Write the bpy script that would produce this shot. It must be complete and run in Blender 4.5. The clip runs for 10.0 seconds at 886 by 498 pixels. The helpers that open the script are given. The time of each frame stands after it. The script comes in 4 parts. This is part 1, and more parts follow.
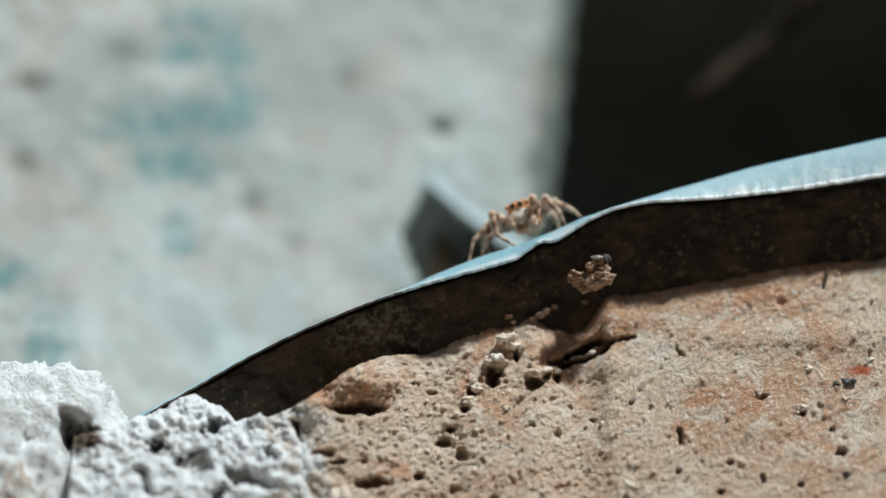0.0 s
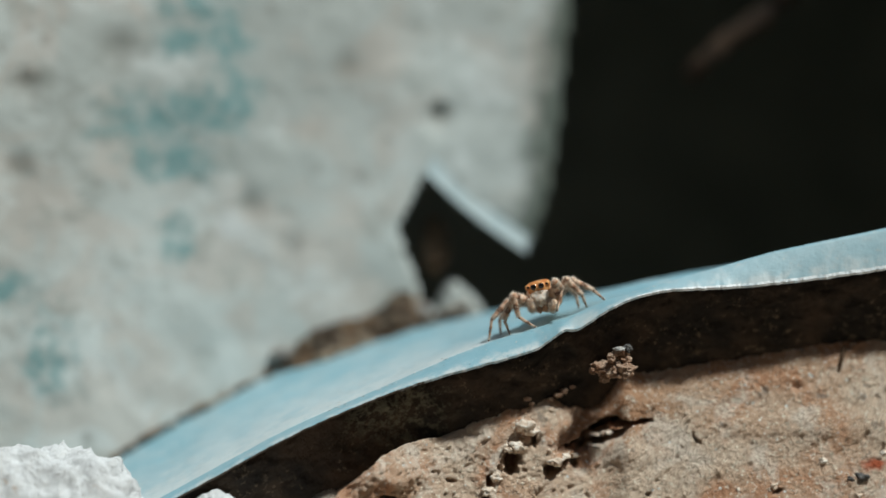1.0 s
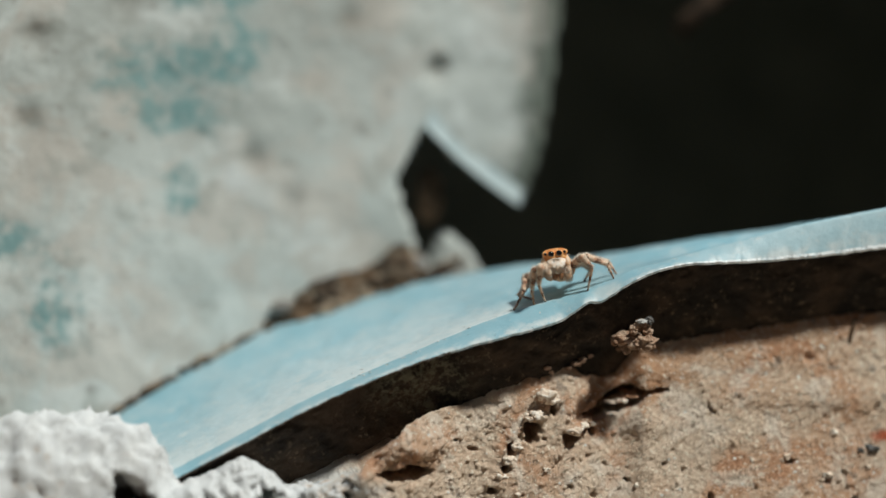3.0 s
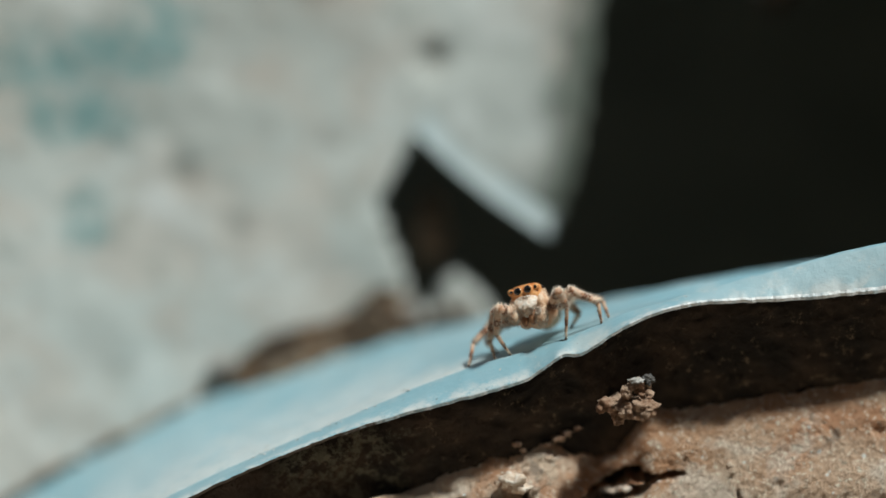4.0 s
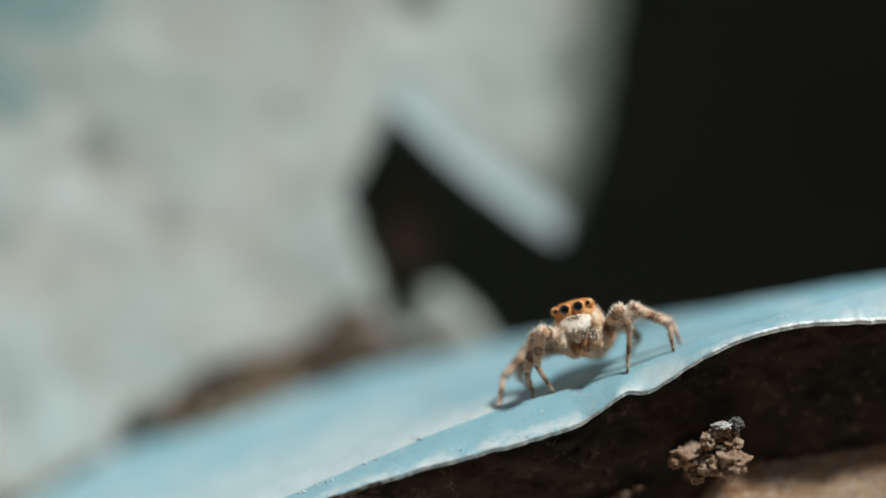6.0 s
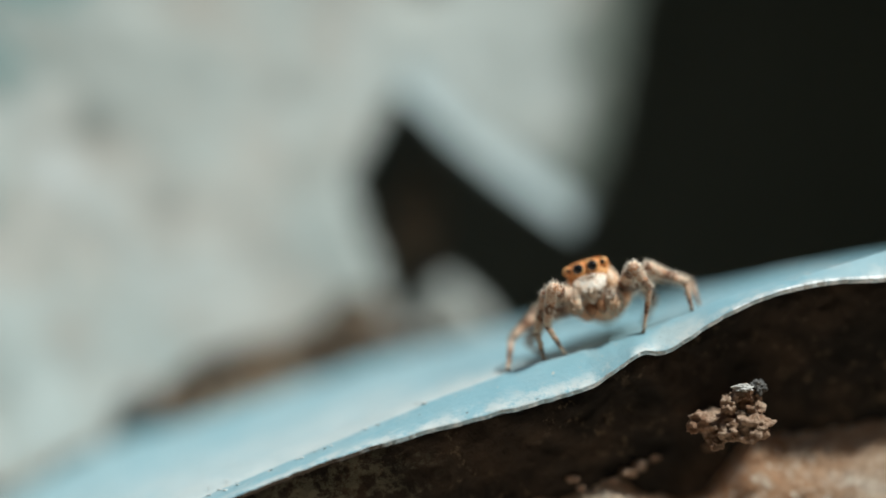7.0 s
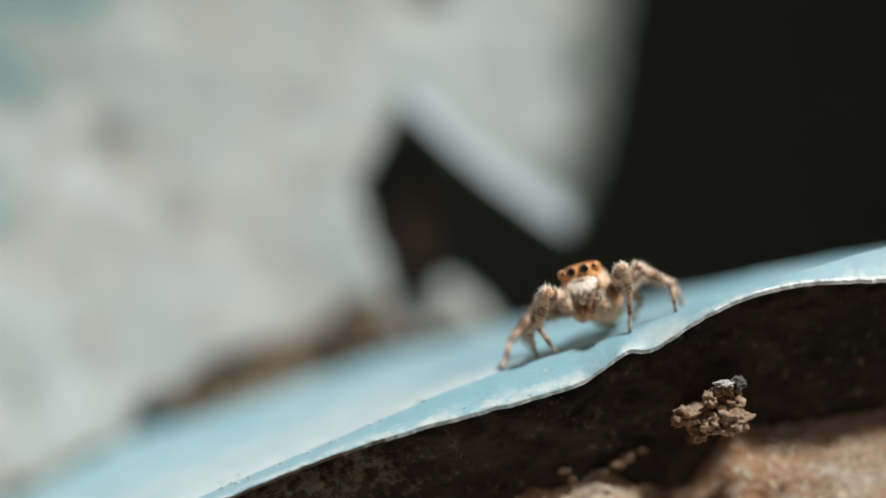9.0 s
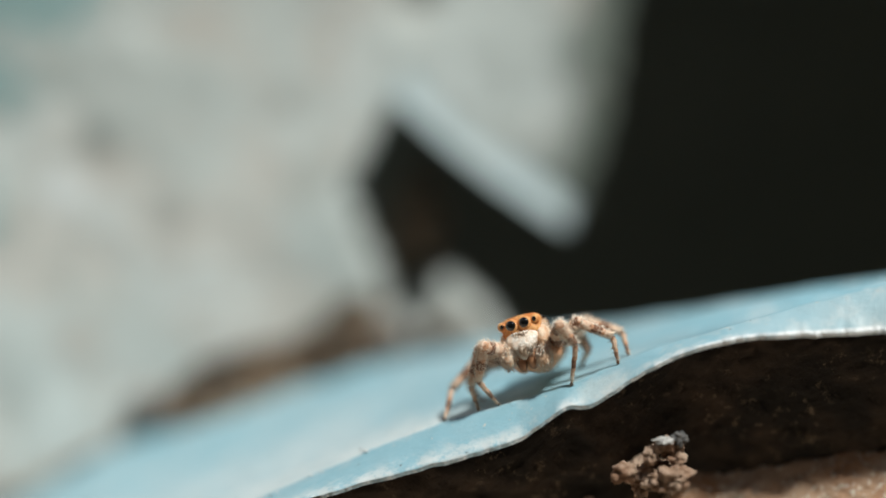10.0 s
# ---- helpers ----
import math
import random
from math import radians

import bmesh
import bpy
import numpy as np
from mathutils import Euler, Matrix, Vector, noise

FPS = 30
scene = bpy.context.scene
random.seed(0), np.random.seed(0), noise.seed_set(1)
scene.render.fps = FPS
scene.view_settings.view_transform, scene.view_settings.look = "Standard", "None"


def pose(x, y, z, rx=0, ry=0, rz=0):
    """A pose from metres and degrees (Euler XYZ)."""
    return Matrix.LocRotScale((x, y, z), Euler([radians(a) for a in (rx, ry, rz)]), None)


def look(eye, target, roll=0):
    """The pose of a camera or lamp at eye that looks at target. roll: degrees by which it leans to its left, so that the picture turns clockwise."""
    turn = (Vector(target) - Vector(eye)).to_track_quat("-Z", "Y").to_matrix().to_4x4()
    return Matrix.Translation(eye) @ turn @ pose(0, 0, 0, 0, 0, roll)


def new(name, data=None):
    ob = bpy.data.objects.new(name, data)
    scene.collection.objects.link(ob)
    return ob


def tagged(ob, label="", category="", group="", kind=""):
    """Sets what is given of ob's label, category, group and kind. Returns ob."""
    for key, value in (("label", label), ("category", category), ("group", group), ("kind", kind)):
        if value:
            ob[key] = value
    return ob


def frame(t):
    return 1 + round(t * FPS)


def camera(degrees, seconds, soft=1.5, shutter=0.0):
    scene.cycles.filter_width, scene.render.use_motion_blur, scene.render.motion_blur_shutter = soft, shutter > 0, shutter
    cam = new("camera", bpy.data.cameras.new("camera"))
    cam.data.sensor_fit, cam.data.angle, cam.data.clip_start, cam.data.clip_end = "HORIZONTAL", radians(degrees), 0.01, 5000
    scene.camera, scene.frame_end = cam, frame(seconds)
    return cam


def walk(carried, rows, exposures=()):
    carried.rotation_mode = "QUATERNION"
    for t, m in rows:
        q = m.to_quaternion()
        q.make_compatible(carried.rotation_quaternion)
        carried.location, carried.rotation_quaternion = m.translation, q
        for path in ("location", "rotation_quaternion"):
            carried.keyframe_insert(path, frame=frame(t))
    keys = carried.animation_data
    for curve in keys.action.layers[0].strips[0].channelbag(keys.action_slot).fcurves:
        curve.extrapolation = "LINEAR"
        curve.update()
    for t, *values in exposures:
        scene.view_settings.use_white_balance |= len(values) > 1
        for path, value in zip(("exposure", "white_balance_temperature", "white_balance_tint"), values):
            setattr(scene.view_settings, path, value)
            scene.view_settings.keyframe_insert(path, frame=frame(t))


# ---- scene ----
# All lengths below are in millimetres, counted from a notch in the front edge of the blue sheet,
# which lies 120 mm above the ground; mm() turns them into the world's metres.
UP = 120.0


def mm(x, y, z):
    return Vector((x, y, z + UP)) * 0.001


# ---- camera ----
cam = camera(11.0, 10.0)
# seconds, eye in mm, then yaw, pitch and roll in degrees
ROWS = [
    (0, -16.72, -476.31, -76.37, -0.766, 9.036, -0.655),
    (0.2, -28.29, -475.33, -21.29, -2.064, 3.015, -0.395),
    (0.5, -39.79, -479.33, 57.07, -3.369, -5.800, 0.289),
    (1, -57.63, -473.66, 69.83, -5.409, -7.345, 0.655),
    (1.5, -92.09, -476.83, 107.06, -9.180, -11.282, 1.605),
    (2, -108.53, -443.65, 181.00, -11.730, -19.930, 3.52),
    (2.5, -92.68, -458.53, 111.82, -9.567, -12.317, 1.966),
    (2.7, -120.31, -466.99, 101.62, -12.461, -10.881, 3.047),
    (3.8, -26.65, -383.79, 92.30, -2.381, -12.091, 0.497),
    (4, -12.74, -355.03, 68.07, -0.531, -9.556, 0.248),
    (4.5, -53.66, -357.96, 84.79, -6.448, -11.767, 1.441),
    (5, -28.63, -314.55, 82.08, -3.168, -12.825, 0.859),
    (5.5, -13.41, -280.23, 55.85, -0.763, -9.671, 0.356),
    (5.7, -28.38, -274.99, 58.57, -3.583, -10.302, 0.712),
    (6.8, -41.24, -259.63, 23.33, -6.352, -4.093, 1.125),
    (7, -32.99, -258.25, 31.51, -4.780, -5.687, 1.164),
    (7.5, -10.64, -262.38, 22.43, -0.482, -3.961, 0.118),
    (7.8, 25.04, -260.81, 15.89, 6.244, -2.684, 0.225),
    (8, 18.53, -269.33, 31.55, 4.786, -5.523, -0.107),
    (8.2, 4.61, -270.88, 38.47, 2.284, -6.757, -0.063),
    (8.5, -8.59, -271.97, 12.25, -0.124, -1.947, 0.056),
    (9, -32.34, -274.29, 35.12, -4.398, -6.030, 0.789),
    (9.5, -9.20, -271.60, 59.75, -0.162, -10.605, 0.037),
    (10, 0.87, -266.53, 64.91, 1.757, -11.744, -0.463),
]


def eye_pose(x, y, z, yaw, pitch, roll):
    p = mm(x, y, z)
    return pose(p.x, p.y, p.z, 90 + pitch, 0, yaw) @ pose(0, 0, 0, 0, 0, roll)


walk(cam, [(r[0], eye_pose(*r[1:])) for r in ROWS],
     [(0, -0.12, 5850, 2), (0.5, -0.30, 6000, 2), (1, -0.42, 6050, 2), (2.5, -0.40, 6350, 4), (4, -0.40, 6250, 3), (5.5, -0.33, 6100, 2), (7, -0.16, 6150, 2), (8, 0.02, 6200, 4), (9, -0.10, 6280, 5), (10, -0.18, 6280, 5)])
FOCUS = new("focus_mark")
FOCUS.location = mm(-1.5, -1.8, -11.0)
cam.data.dof.use_dof = True
cam.data.dof.focus_object = FOCUS
cam.data.dof.aperture_fstop = 6.5

# ---- light ----
SUN = Vector((0.38, -0.29, 1.0)).normalized()
world = bpy.data.worlds.new("sky")
scene.world = world
world.use_nodes = True
wn = world.node_tree.nodes
sky = wn.new("ShaderNodeTexSky")
sky.sky_type, sky.sun_disc = "NISHITA", False
sky.sun_elevation, sky.sun_rotation = math.asin(SUN.z), math.atan2(SUN.x, SUN.y)
wn["Background"].inputs["Strength"].default_value = 0.06
world.node_tree.links.new(sky.outputs[0], wn["Background"].inputs["Color"])
sun = new("sun", bpy.data.lights.new("sun", "SUN"))
sun.data.energy, sun.data.angle, sun.data.color = 4.7, radians(5.0), (1.0, 0.97, 0.92)
sun.matrix_world = look(SUN * 2, (0, 0, 0))


# ---- materials ----
class Mat:
    """A node material with short ways to add nodes; sizes in mm."""

    def __init__(self, name, rough=0.8):
        self.m = bpy.data.materials.new(name)
        self.m.use_nodes = True
        self.n, self.l = self.m.node_tree.nodes, self.m.node_tree.links
        self.b = self.n["Principled BSDF"]
        self.b.inputs["Roughness"].default_value = rough
        tc = self.n.new("ShaderNodeTexCoord")
        sc = self.n.new("ShaderNodeVectorMath")
        sc.operation, sc.inputs[1].default_value = "MULTIPLY", (1000, 1000, 1000)
        self.l.new(tc.outputs["Object"], sc.inputs[0])
        self.co = sc.outputs[0]

    def noise(self, scale, detail=4, rough=0.55, dist=0.0, co=None):
        t = self.n.new("ShaderNodeTexNoise")
        t.inputs["Scale"].default_value, t.inputs["Detail"].default_value = scale, detail
        t.inputs["Roughness"].default_value, t.inputs["Distortion"].default_value = rough, dist
        self.l.new(co or self.co, t.inputs["Vector"])
        return t.outputs["Fac"]

    def cells(self, scale, feature="F1"):
        t = self.n.new("ShaderNodeTexVoronoi")
        t.feature = feature
        t.inputs["Scale"].default_value = scale
        self.l.new(self.co, t.inputs["Vector"])
        return t.outputs["Distance"]

    def ramp(self, fac, a, b, lo=0.0, hi=1.0):
        t = self.n.new("ShaderNodeMapRange")
        t.interpolation_type = "SMOOTHSTEP"
        for k, v in (("From Min", a), ("From Max", b), ("To Min", lo), ("To Max", hi)):
            t.inputs[k].default_value = v
        self.l.new(fac, t.inputs["Value"])
        return t.outputs["Result"]

    def math(self, op, a, b):
        t = self.n.new("ShaderNodeMath")
        t.operation = op
        for k, v in enumerate((a, b)):
            if isinstance(v, (int, float)):
                t.inputs[k].default_value = v
            else:
                self.l.new(v, t.inputs[k])
        return t.outputs[0]

    def mix(self, fac, a, b):
        t = self.n.new("ShaderNodeMix")
        t.data_type = "RGBA"
        for k, v in ((0, fac), (6, a), (7, b)):
            if isinstance(v, (int, float)):
                t.inputs[k].default_value = v
            elif isinstance(v, tuple):
                t.inputs[k].default_value = (*v, 1)
            else:
                self.l.new(v, t.inputs[k])
        return t.outputs[2]

    def axis(self, k):
        t = self.n.new("ShaderNodeSeparateXYZ")
        self.l.new(self.co, t.inputs[0])
        return t.outputs[k]

    def near(self, centre, radius, wobble=0.35, stretch=(1, 1, 1), soft=0.5):
        """1 within an uneven patch round a place, 0 outside it."""
        t = self.n.new("ShaderNodeVectorMath")
        t.operation, t.inputs[1].default_value = "SUBTRACT", centre
        self.l.new(self.co, t.inputs[0])
        s = self.n.new("ShaderNodeVectorMath")
        s.operation, s.inputs[1].default_value = "MULTIPLY", tuple(1 / (radius * v) for v in stretch)
        self.l.new(t.outputs[0], s.inputs[0])
        d = self.n.new("ShaderNodeVectorMath")
        d.operation = "LENGTH"
        self.l.new(s.outputs[0], d.inputs[0])
        n = self.math("MULTIPLY", self.math("SUBTRACT", self.noise(0.9 / radius ** 0.5, 4), 0.5), wobble * 4)
        return self.ramp(self.math("ADD", d.outputs["Value"], n), 1 + soft, 1 - soft)

    def done(self, colour, bump=None, depth=0.1, rough=None):
        if isinstance(colour, tuple):
            self.b.inputs["Base Color"].default_value = (*colour, 1)
        else:
            self.l.new(colour, self.b.inputs["Base Color"])
        if bump is not None:
            t = self.n.new("ShaderNodeBump")
            t.inputs["Strength"].default_value = 1.0
            t.inputs["Distance"].default_value = depth * 0.001
            self.l.new(bump, t.inputs["Height"])
            self.l.new(t.outputs[0], self.b.inputs["Normal"])
        if rough is not None:
            self.l.new(rough, self.b.inputs["Roughness"])
        return self.m


def brick_material():
    k = Mat("weathered_brick", 0.92)
    base = k.mix(k.ramp(k.noise(0.12, 5), 0.36, 0.6), (0.66, 0.445, 0.30), (0.74, 0.575, 0.43))
    base = k.mix(k.math("MULTIPLY", k.ramp(k.noise(0.10, 5, 0.6, 0.4), 0.50, 0.64), 0.85), base, (0.58, 0.29, 0.155))
    base = k.mix(k.math("MULTIPLY", k.near((8.5, -2, -8.0 + UP), 3.0, 0.5, (1.3, 3, 1)), 0.7), base, (0.50, 0.25, 0.12))
    base = k.mix(k.ramp(k.noise(0.20, 6, 0.65, 0.6), 0.50, 0.64), base, (0.80, 0.665, 0.54))
    base = k.mix(k.ramp(k.noise(2.4, 4, 0.65), 0.54, 0.66), base, (0.90, 0.80, 0.66))
    base = k.mix(k.math("MULTIPLY", k.ramp(k.noise(1.5, 5, 0.7), 0.39, 0.28), 0.8), base, (0.30, 0.17, 0.09))
    base = k.mix(k.math("MULTIPLY", k.ramp(k.cells(0.9), 0.2, 0.13), k.ramp(k.noise(0.5, 2), 0.5, 0.6)), base, (0.86, 0.84, 0.80))
    base = k.mix(k.math("MULTIPLY", k.ramp(k.noise(0.33, 4, 0.6), 0.64, 0.70), 0.7), base, (0.28, 0.22, 0.18))
    base = k.mix(k.near((33.0, -3.3, -14.1 + UP), 0.8, 0.5, (1.6, 3, 0.8)), base, (0.5, 0.12, 0.05))
    # pale crust that has run over from the mortar
    crust = k.math("ADD", k.ramp(k.axis(0), -30, -16, 0.55, 0.0), k.math("SUBTRACT", k.noise(0.25, 6, 0.7), 0.58))
    crust = k.math("SUBTRACT", crust, k.ramp(k.axis(2), UP - 20, UP - 15, 0.0, 0.35))
    base = k.mix(k.ramp(crust, 0.12, 0.4), base, (0.84, 0.81, 0.76))
    b = k.math("ADD", k.noise(1.3, 8, 0.72), k.math("MULTIPLY", k.noise(4.0, 4, 0.6), 0.35))
    return k.done(base, b, 0.6)


def mortar_material():
    k = Mat("pale_mortar", 0.95)
    base = k.mix(k.ramp(k.noise(0.3, 6, 0.65), 0.4, 0.65), (0.88, 0.89, 0.89), (0.82, 0.82, 0.81))
    base = k.mix(k.ramp(k.noise(0.18, 6, 0.7, 0.8), 0.56, 0.68), base, (0.55, 0.42, 0.30))
    # rock's hole painted dark brown, its shade put into the colour
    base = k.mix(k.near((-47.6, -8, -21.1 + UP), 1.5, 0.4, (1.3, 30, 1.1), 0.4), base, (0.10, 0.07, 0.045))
    base = k.mix(k.ramp(k.noise(0.8, 5, 0.7), 0.36, 0.27), base, (0.22, 0.16, 0.11))
    # tan brick dust where the crust thins out
    base = k.mix(k.math("MULTIPLY", k.ramp(k.math("ADD", k.axis(0), k.ramp(k.noise(0.3, 5, 0.65), 0.3, 0.7, -5, 5)), -28, -22), 0.75), base, (0.72, 0.56, 0.42))
    return k.done(base, k.math("ADD", k.noise(1.6, 9, 0.75), k.math("MULTIPLY", k.cells(2.6), -0.3)), 0.35)


def paint_material():
    k = Mat("blue_paint", 0.45)
    base = k.mix(k.ramp(k.noise(0.16, 5, 0.6), 0.35, 0.65), (0.27, 0.48, 0.56), (0.36, 0.53, 0.59))
    base = k.mix(k.ramp(k.noise(0.5, 5, 0.65, 0.4), 0.52, 0.72), base, (0.47, 0.58, 0.61))
    # worn pale band behind the crease and along the lip
    at = k.n.new("ShaderNodeAttribute")
    at.attribute_name = "fold"
    fold = k.math("ADD", at.outputs["Fac"], k.math("MULTIPLY", k.math("SUBTRACT", k.noise(0.45, 6, 0.7), 0.5), 0.16))
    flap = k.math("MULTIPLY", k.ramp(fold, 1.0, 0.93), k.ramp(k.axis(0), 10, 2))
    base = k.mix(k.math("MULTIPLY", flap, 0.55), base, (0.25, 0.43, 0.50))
    band = k.math("MULTIPLY", k.ramp(fold, 0.96, 1.0), k.ramp(fold, 1.22, 1.02))
    band = k.math("MULTIPLY", band, k.ramp(k.axis(0), -2, -9))
    base = k.mix(k.math("MULTIPLY", band, k.ramp(k.noise(0.5, 6, 0.75), 0.34, 0.58, 0.35, 1.0)), base, (0.70, 0.74, 0.73))
    lip = k.math("MULTIPLY", k.ramp(fold, 0.45, 0.02), k.ramp(k.noise(0.5, 6, 0.75), 0.42, 0.6))
    base = k.mix(k.math("MULTIPLY", lip, 0.85), base, (0.66, 0.69, 0.68))
    base = k.mix(k.math("MULTIPLY", k.near((2.2, -0.2, 0.7 + UP), 1.3, 0.5, (1.3, 1, 1)), 0.45), base, (0.64, 0.66, 0.63))
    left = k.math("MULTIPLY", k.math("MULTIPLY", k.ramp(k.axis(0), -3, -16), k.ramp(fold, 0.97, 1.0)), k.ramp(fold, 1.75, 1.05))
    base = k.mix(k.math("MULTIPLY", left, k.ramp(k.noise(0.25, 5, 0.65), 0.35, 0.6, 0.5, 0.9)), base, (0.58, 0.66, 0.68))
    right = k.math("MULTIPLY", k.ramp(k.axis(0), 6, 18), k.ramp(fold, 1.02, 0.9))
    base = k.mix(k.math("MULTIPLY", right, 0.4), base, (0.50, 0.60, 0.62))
    # trough behind the ridge painted darker, where the sheet slopes away from the light
    trough_shade = k.math("MULTIPLY", k.math("MULTIPLY", k.ramp(fold, 1.0, 1.05), k.ramp(fold, 1.6, 1.3)), k.ramp(k.axis(0), 4, 14))
    base = k.mix(k.math("MULTIPLY", trough_shade, 0.6), base, (0.20, 0.38, 0.47))
    base = k.mix(k.ramp(k.noise(1.3, 5, 0.7), 0.64, 0.72), base, (0.60, 0.56, 0.50))
    base = k.mix(k.math("MULTIPLY", k.ramp(k.noise(1.9, 5, 0.65), 0.33, 0.27), k.ramp(fold, 1.2, 1.08)), base, (0.16, 0.19, 0.20))
    return k.done(base, k.math("ADD", k.noise(0.7, 8, 0.65), k.math("MULTIPLY", band, 0.5)), 0.10, k.ramp(k.noise(0.8, 4), 0.3, 0.7, 0.32, 0.6))


def dark_brown_material():
    k = Mat("dark_brown_underside", 0.9)
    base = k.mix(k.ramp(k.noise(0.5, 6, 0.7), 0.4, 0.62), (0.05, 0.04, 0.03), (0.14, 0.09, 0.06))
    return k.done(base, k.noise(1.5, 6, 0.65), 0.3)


TEAL = [((-42.3, 18.7), 3.6, (1.4, 0.8)), ((-36.5, 20.0), 2.4, (1.1, 1.0)), ((-32.4, 21.6), 1.8, (0.9, 1.7)), ((-33.6, 27.6), 1.9, (1.1, 1.2)), ((-39.0, 27.4), 2.0, (1.3, 0.8)), ((-40.2, 14.0), 3.0, (1.5, 0.55)),
        ((-39.4, 5.7), 1.8, (0.9, 1.2)), ((-53.8, -6.6), 2.5, (0.9, 1.5)), ((-57.4, 0.7), 2.2, (1.2, 0.8)), ((-36.0, 31.4), 2.4, (1.6, 0.6))]
DENTS = [((-10.1, 18.6), 1.3, 1.2), ((-56.0, 22.6), 1.6, 0.7), ((-56.7, 13.4), 1.5, 0.6), ((-46.0, 26.4), 2.0, 0.5), ((-31.4, 9.2), 1.2, 0.5), ((-26.6, 4.6), 1.3, 0.3), ((-20.5, 24.0), 1.6, 0.3)]


def concrete_material():
    k = Mat("painted_concrete", 0.9)
    base = k.mix(k.ramp(k.noise(0.05, 4, 0.55), 0.35, 0.65), (0.50, 0.53, 0.50), (0.66, 0.70, 0.67))
    base = k.mix(k.math("MULTIPLY", k.ramp(k.noise(0.10, 4, 0.6, 0.5), 0.46, 0.62), 0.5), base, (0.58, 0.49, 0.42))
    base = k.mix(k.math("MULTIPLY", k.ramp(k.noise(0.16, 4, 0.6, 0.8), 0.53, 0.66), 0.5), base, (0.76, 0.80, 0.78))
    base = k.mix(k.math("MULTIPLY", k.ramp(k.noise(0.21, 3, 0.6, 0.4), 0.44, 0.34), 0.5), base, (0.38, 0.395, 0.36))
    for c, r, s in TEAL:
        base = k.mix(k.math("MULTIPLY", k.near((c[0], 37, c[1] + UP), r * 1.1, 0.7, (s[0], 30, s[1]), 0.55), k.ramp(k.noise(0.45, 4, 0.65), 0.36, 0.58, 0.15, 0.85)), base, (0.18, 0.35, 0.355))
    base = k.mix(k.near((-33.2, 37, 7.2 + UP), 1.7, 0.2, (1, 30, 1)), base, (0.66, 0.68, 0.66))
    for c, r, _ in DENTS:
        base = k.mix(k.math("MULTIPLY", k.near((c[0], 37, c[1] + UP), r, 0.3, (1, 30, 1.2), 0.8), 0.4), base, (0.22, 0.20, 0.17))
    base = k.mix(k.math("MULTIPLY", k.ramp(k.noise(0.4, 3), 0.36, 0.28), 0.5), base, (0.30, 0.27, 0.24))
    # shade painted in as a dark fade along the broken edge beside the gap
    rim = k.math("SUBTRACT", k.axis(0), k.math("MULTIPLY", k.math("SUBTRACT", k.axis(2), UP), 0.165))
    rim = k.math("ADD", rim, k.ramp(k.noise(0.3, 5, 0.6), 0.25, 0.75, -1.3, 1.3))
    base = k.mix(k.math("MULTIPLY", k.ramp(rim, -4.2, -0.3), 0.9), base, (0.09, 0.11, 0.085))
    return k.done(base, k.noise(0.3, 6, 0.55), 0.35)


def earth_material(name, a, b, scale=0.4):
    k = Mat(name, 0.95)
    return k.done(k.mix(k.ramp(k.noise(scale, 6, 0.65), 0.38, 0.64), a, b), k.noise(scale * 3, 7, 0.7), 0.6)


def edge_material():
    k = Mat("bare_sheet_edge", 0.4)
    base = k.mix(k.ramp(k.noise(1.5, 5, 0.6), 0.44, 0.66), (0.40, 0.52, 0.57), (0.82, 0.85, 0.85))
    # bare edge painted brighter on the right, for its rim highlight
    base = k.mix(k.math("MULTIPLY", k.ramp(k.axis(0), 3, 9), k.ramp(k.noise(0.9, 4), 0.4, 0.55, 0.3, 0.9)), base, (0.88, 0.90, 0.90))
    rust = k.math("ADD", k.ramp(k.axis(0), -20, -8, 0.62, 0.0), k.math("SUBTRACT", k.noise(0.6, 5, 0.65), 0.5))
    base = k.mix(k.ramp(rust, 0.3, 0.5), base, (0.09, 0.065, 0.045))
    return k.done(base, k.noise(2.2, 5), 0.15)


def soil_material():
    k = Mat("brown_soil", 0.95)
    geo = k.n.new("ShaderNodeNewGeometry")
    base = k.mix(k.ramp(k.noise(0.45, 6, 0.65), 0.38, 0.64), (0.05, 0.034, 0.021), (0.25, 0.155, 0.088))
    base = k.mix(k.math("MULTIPLY", k.ramp(geo.outputs["Random Per Island"], 0.6, 1.0), 0.8), base, (0.45, 0.36, 0.26))
    base = k.mix(k.ramp(geo.outputs["Random Per Island"], 0.3, 0.0), base, (0.02, 0.014, 0.01))
    return k.done(base, k.noise(1.4, 7, 0.7), 0.6)


def gap_shade_material():
    k = Mat("dark_gap_shade", 0.95)
    # shade under the sheet put into the dark base colour
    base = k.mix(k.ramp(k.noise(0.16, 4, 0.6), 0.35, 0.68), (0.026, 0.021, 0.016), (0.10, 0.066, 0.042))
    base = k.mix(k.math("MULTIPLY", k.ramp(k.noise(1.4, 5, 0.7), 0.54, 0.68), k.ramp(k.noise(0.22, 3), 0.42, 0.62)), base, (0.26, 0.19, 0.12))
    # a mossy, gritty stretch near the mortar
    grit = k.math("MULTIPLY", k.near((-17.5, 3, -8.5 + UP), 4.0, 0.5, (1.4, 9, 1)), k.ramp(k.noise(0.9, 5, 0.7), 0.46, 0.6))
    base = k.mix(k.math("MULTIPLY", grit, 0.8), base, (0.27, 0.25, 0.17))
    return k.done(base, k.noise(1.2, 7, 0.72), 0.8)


def plain_material(name, a, b, scale, rough=0.8, bump=0.0, coat=0.0):
    k = Mat(name, rough)
    k.b.inputs["Coat Weight"].default_value = coat
    return k.done(k.mix(k.ramp(k.noise(scale, 5, 0.6), 0.38, 0.62), a, b), k.noise(scale * 2, 5) if bump else None, bump)


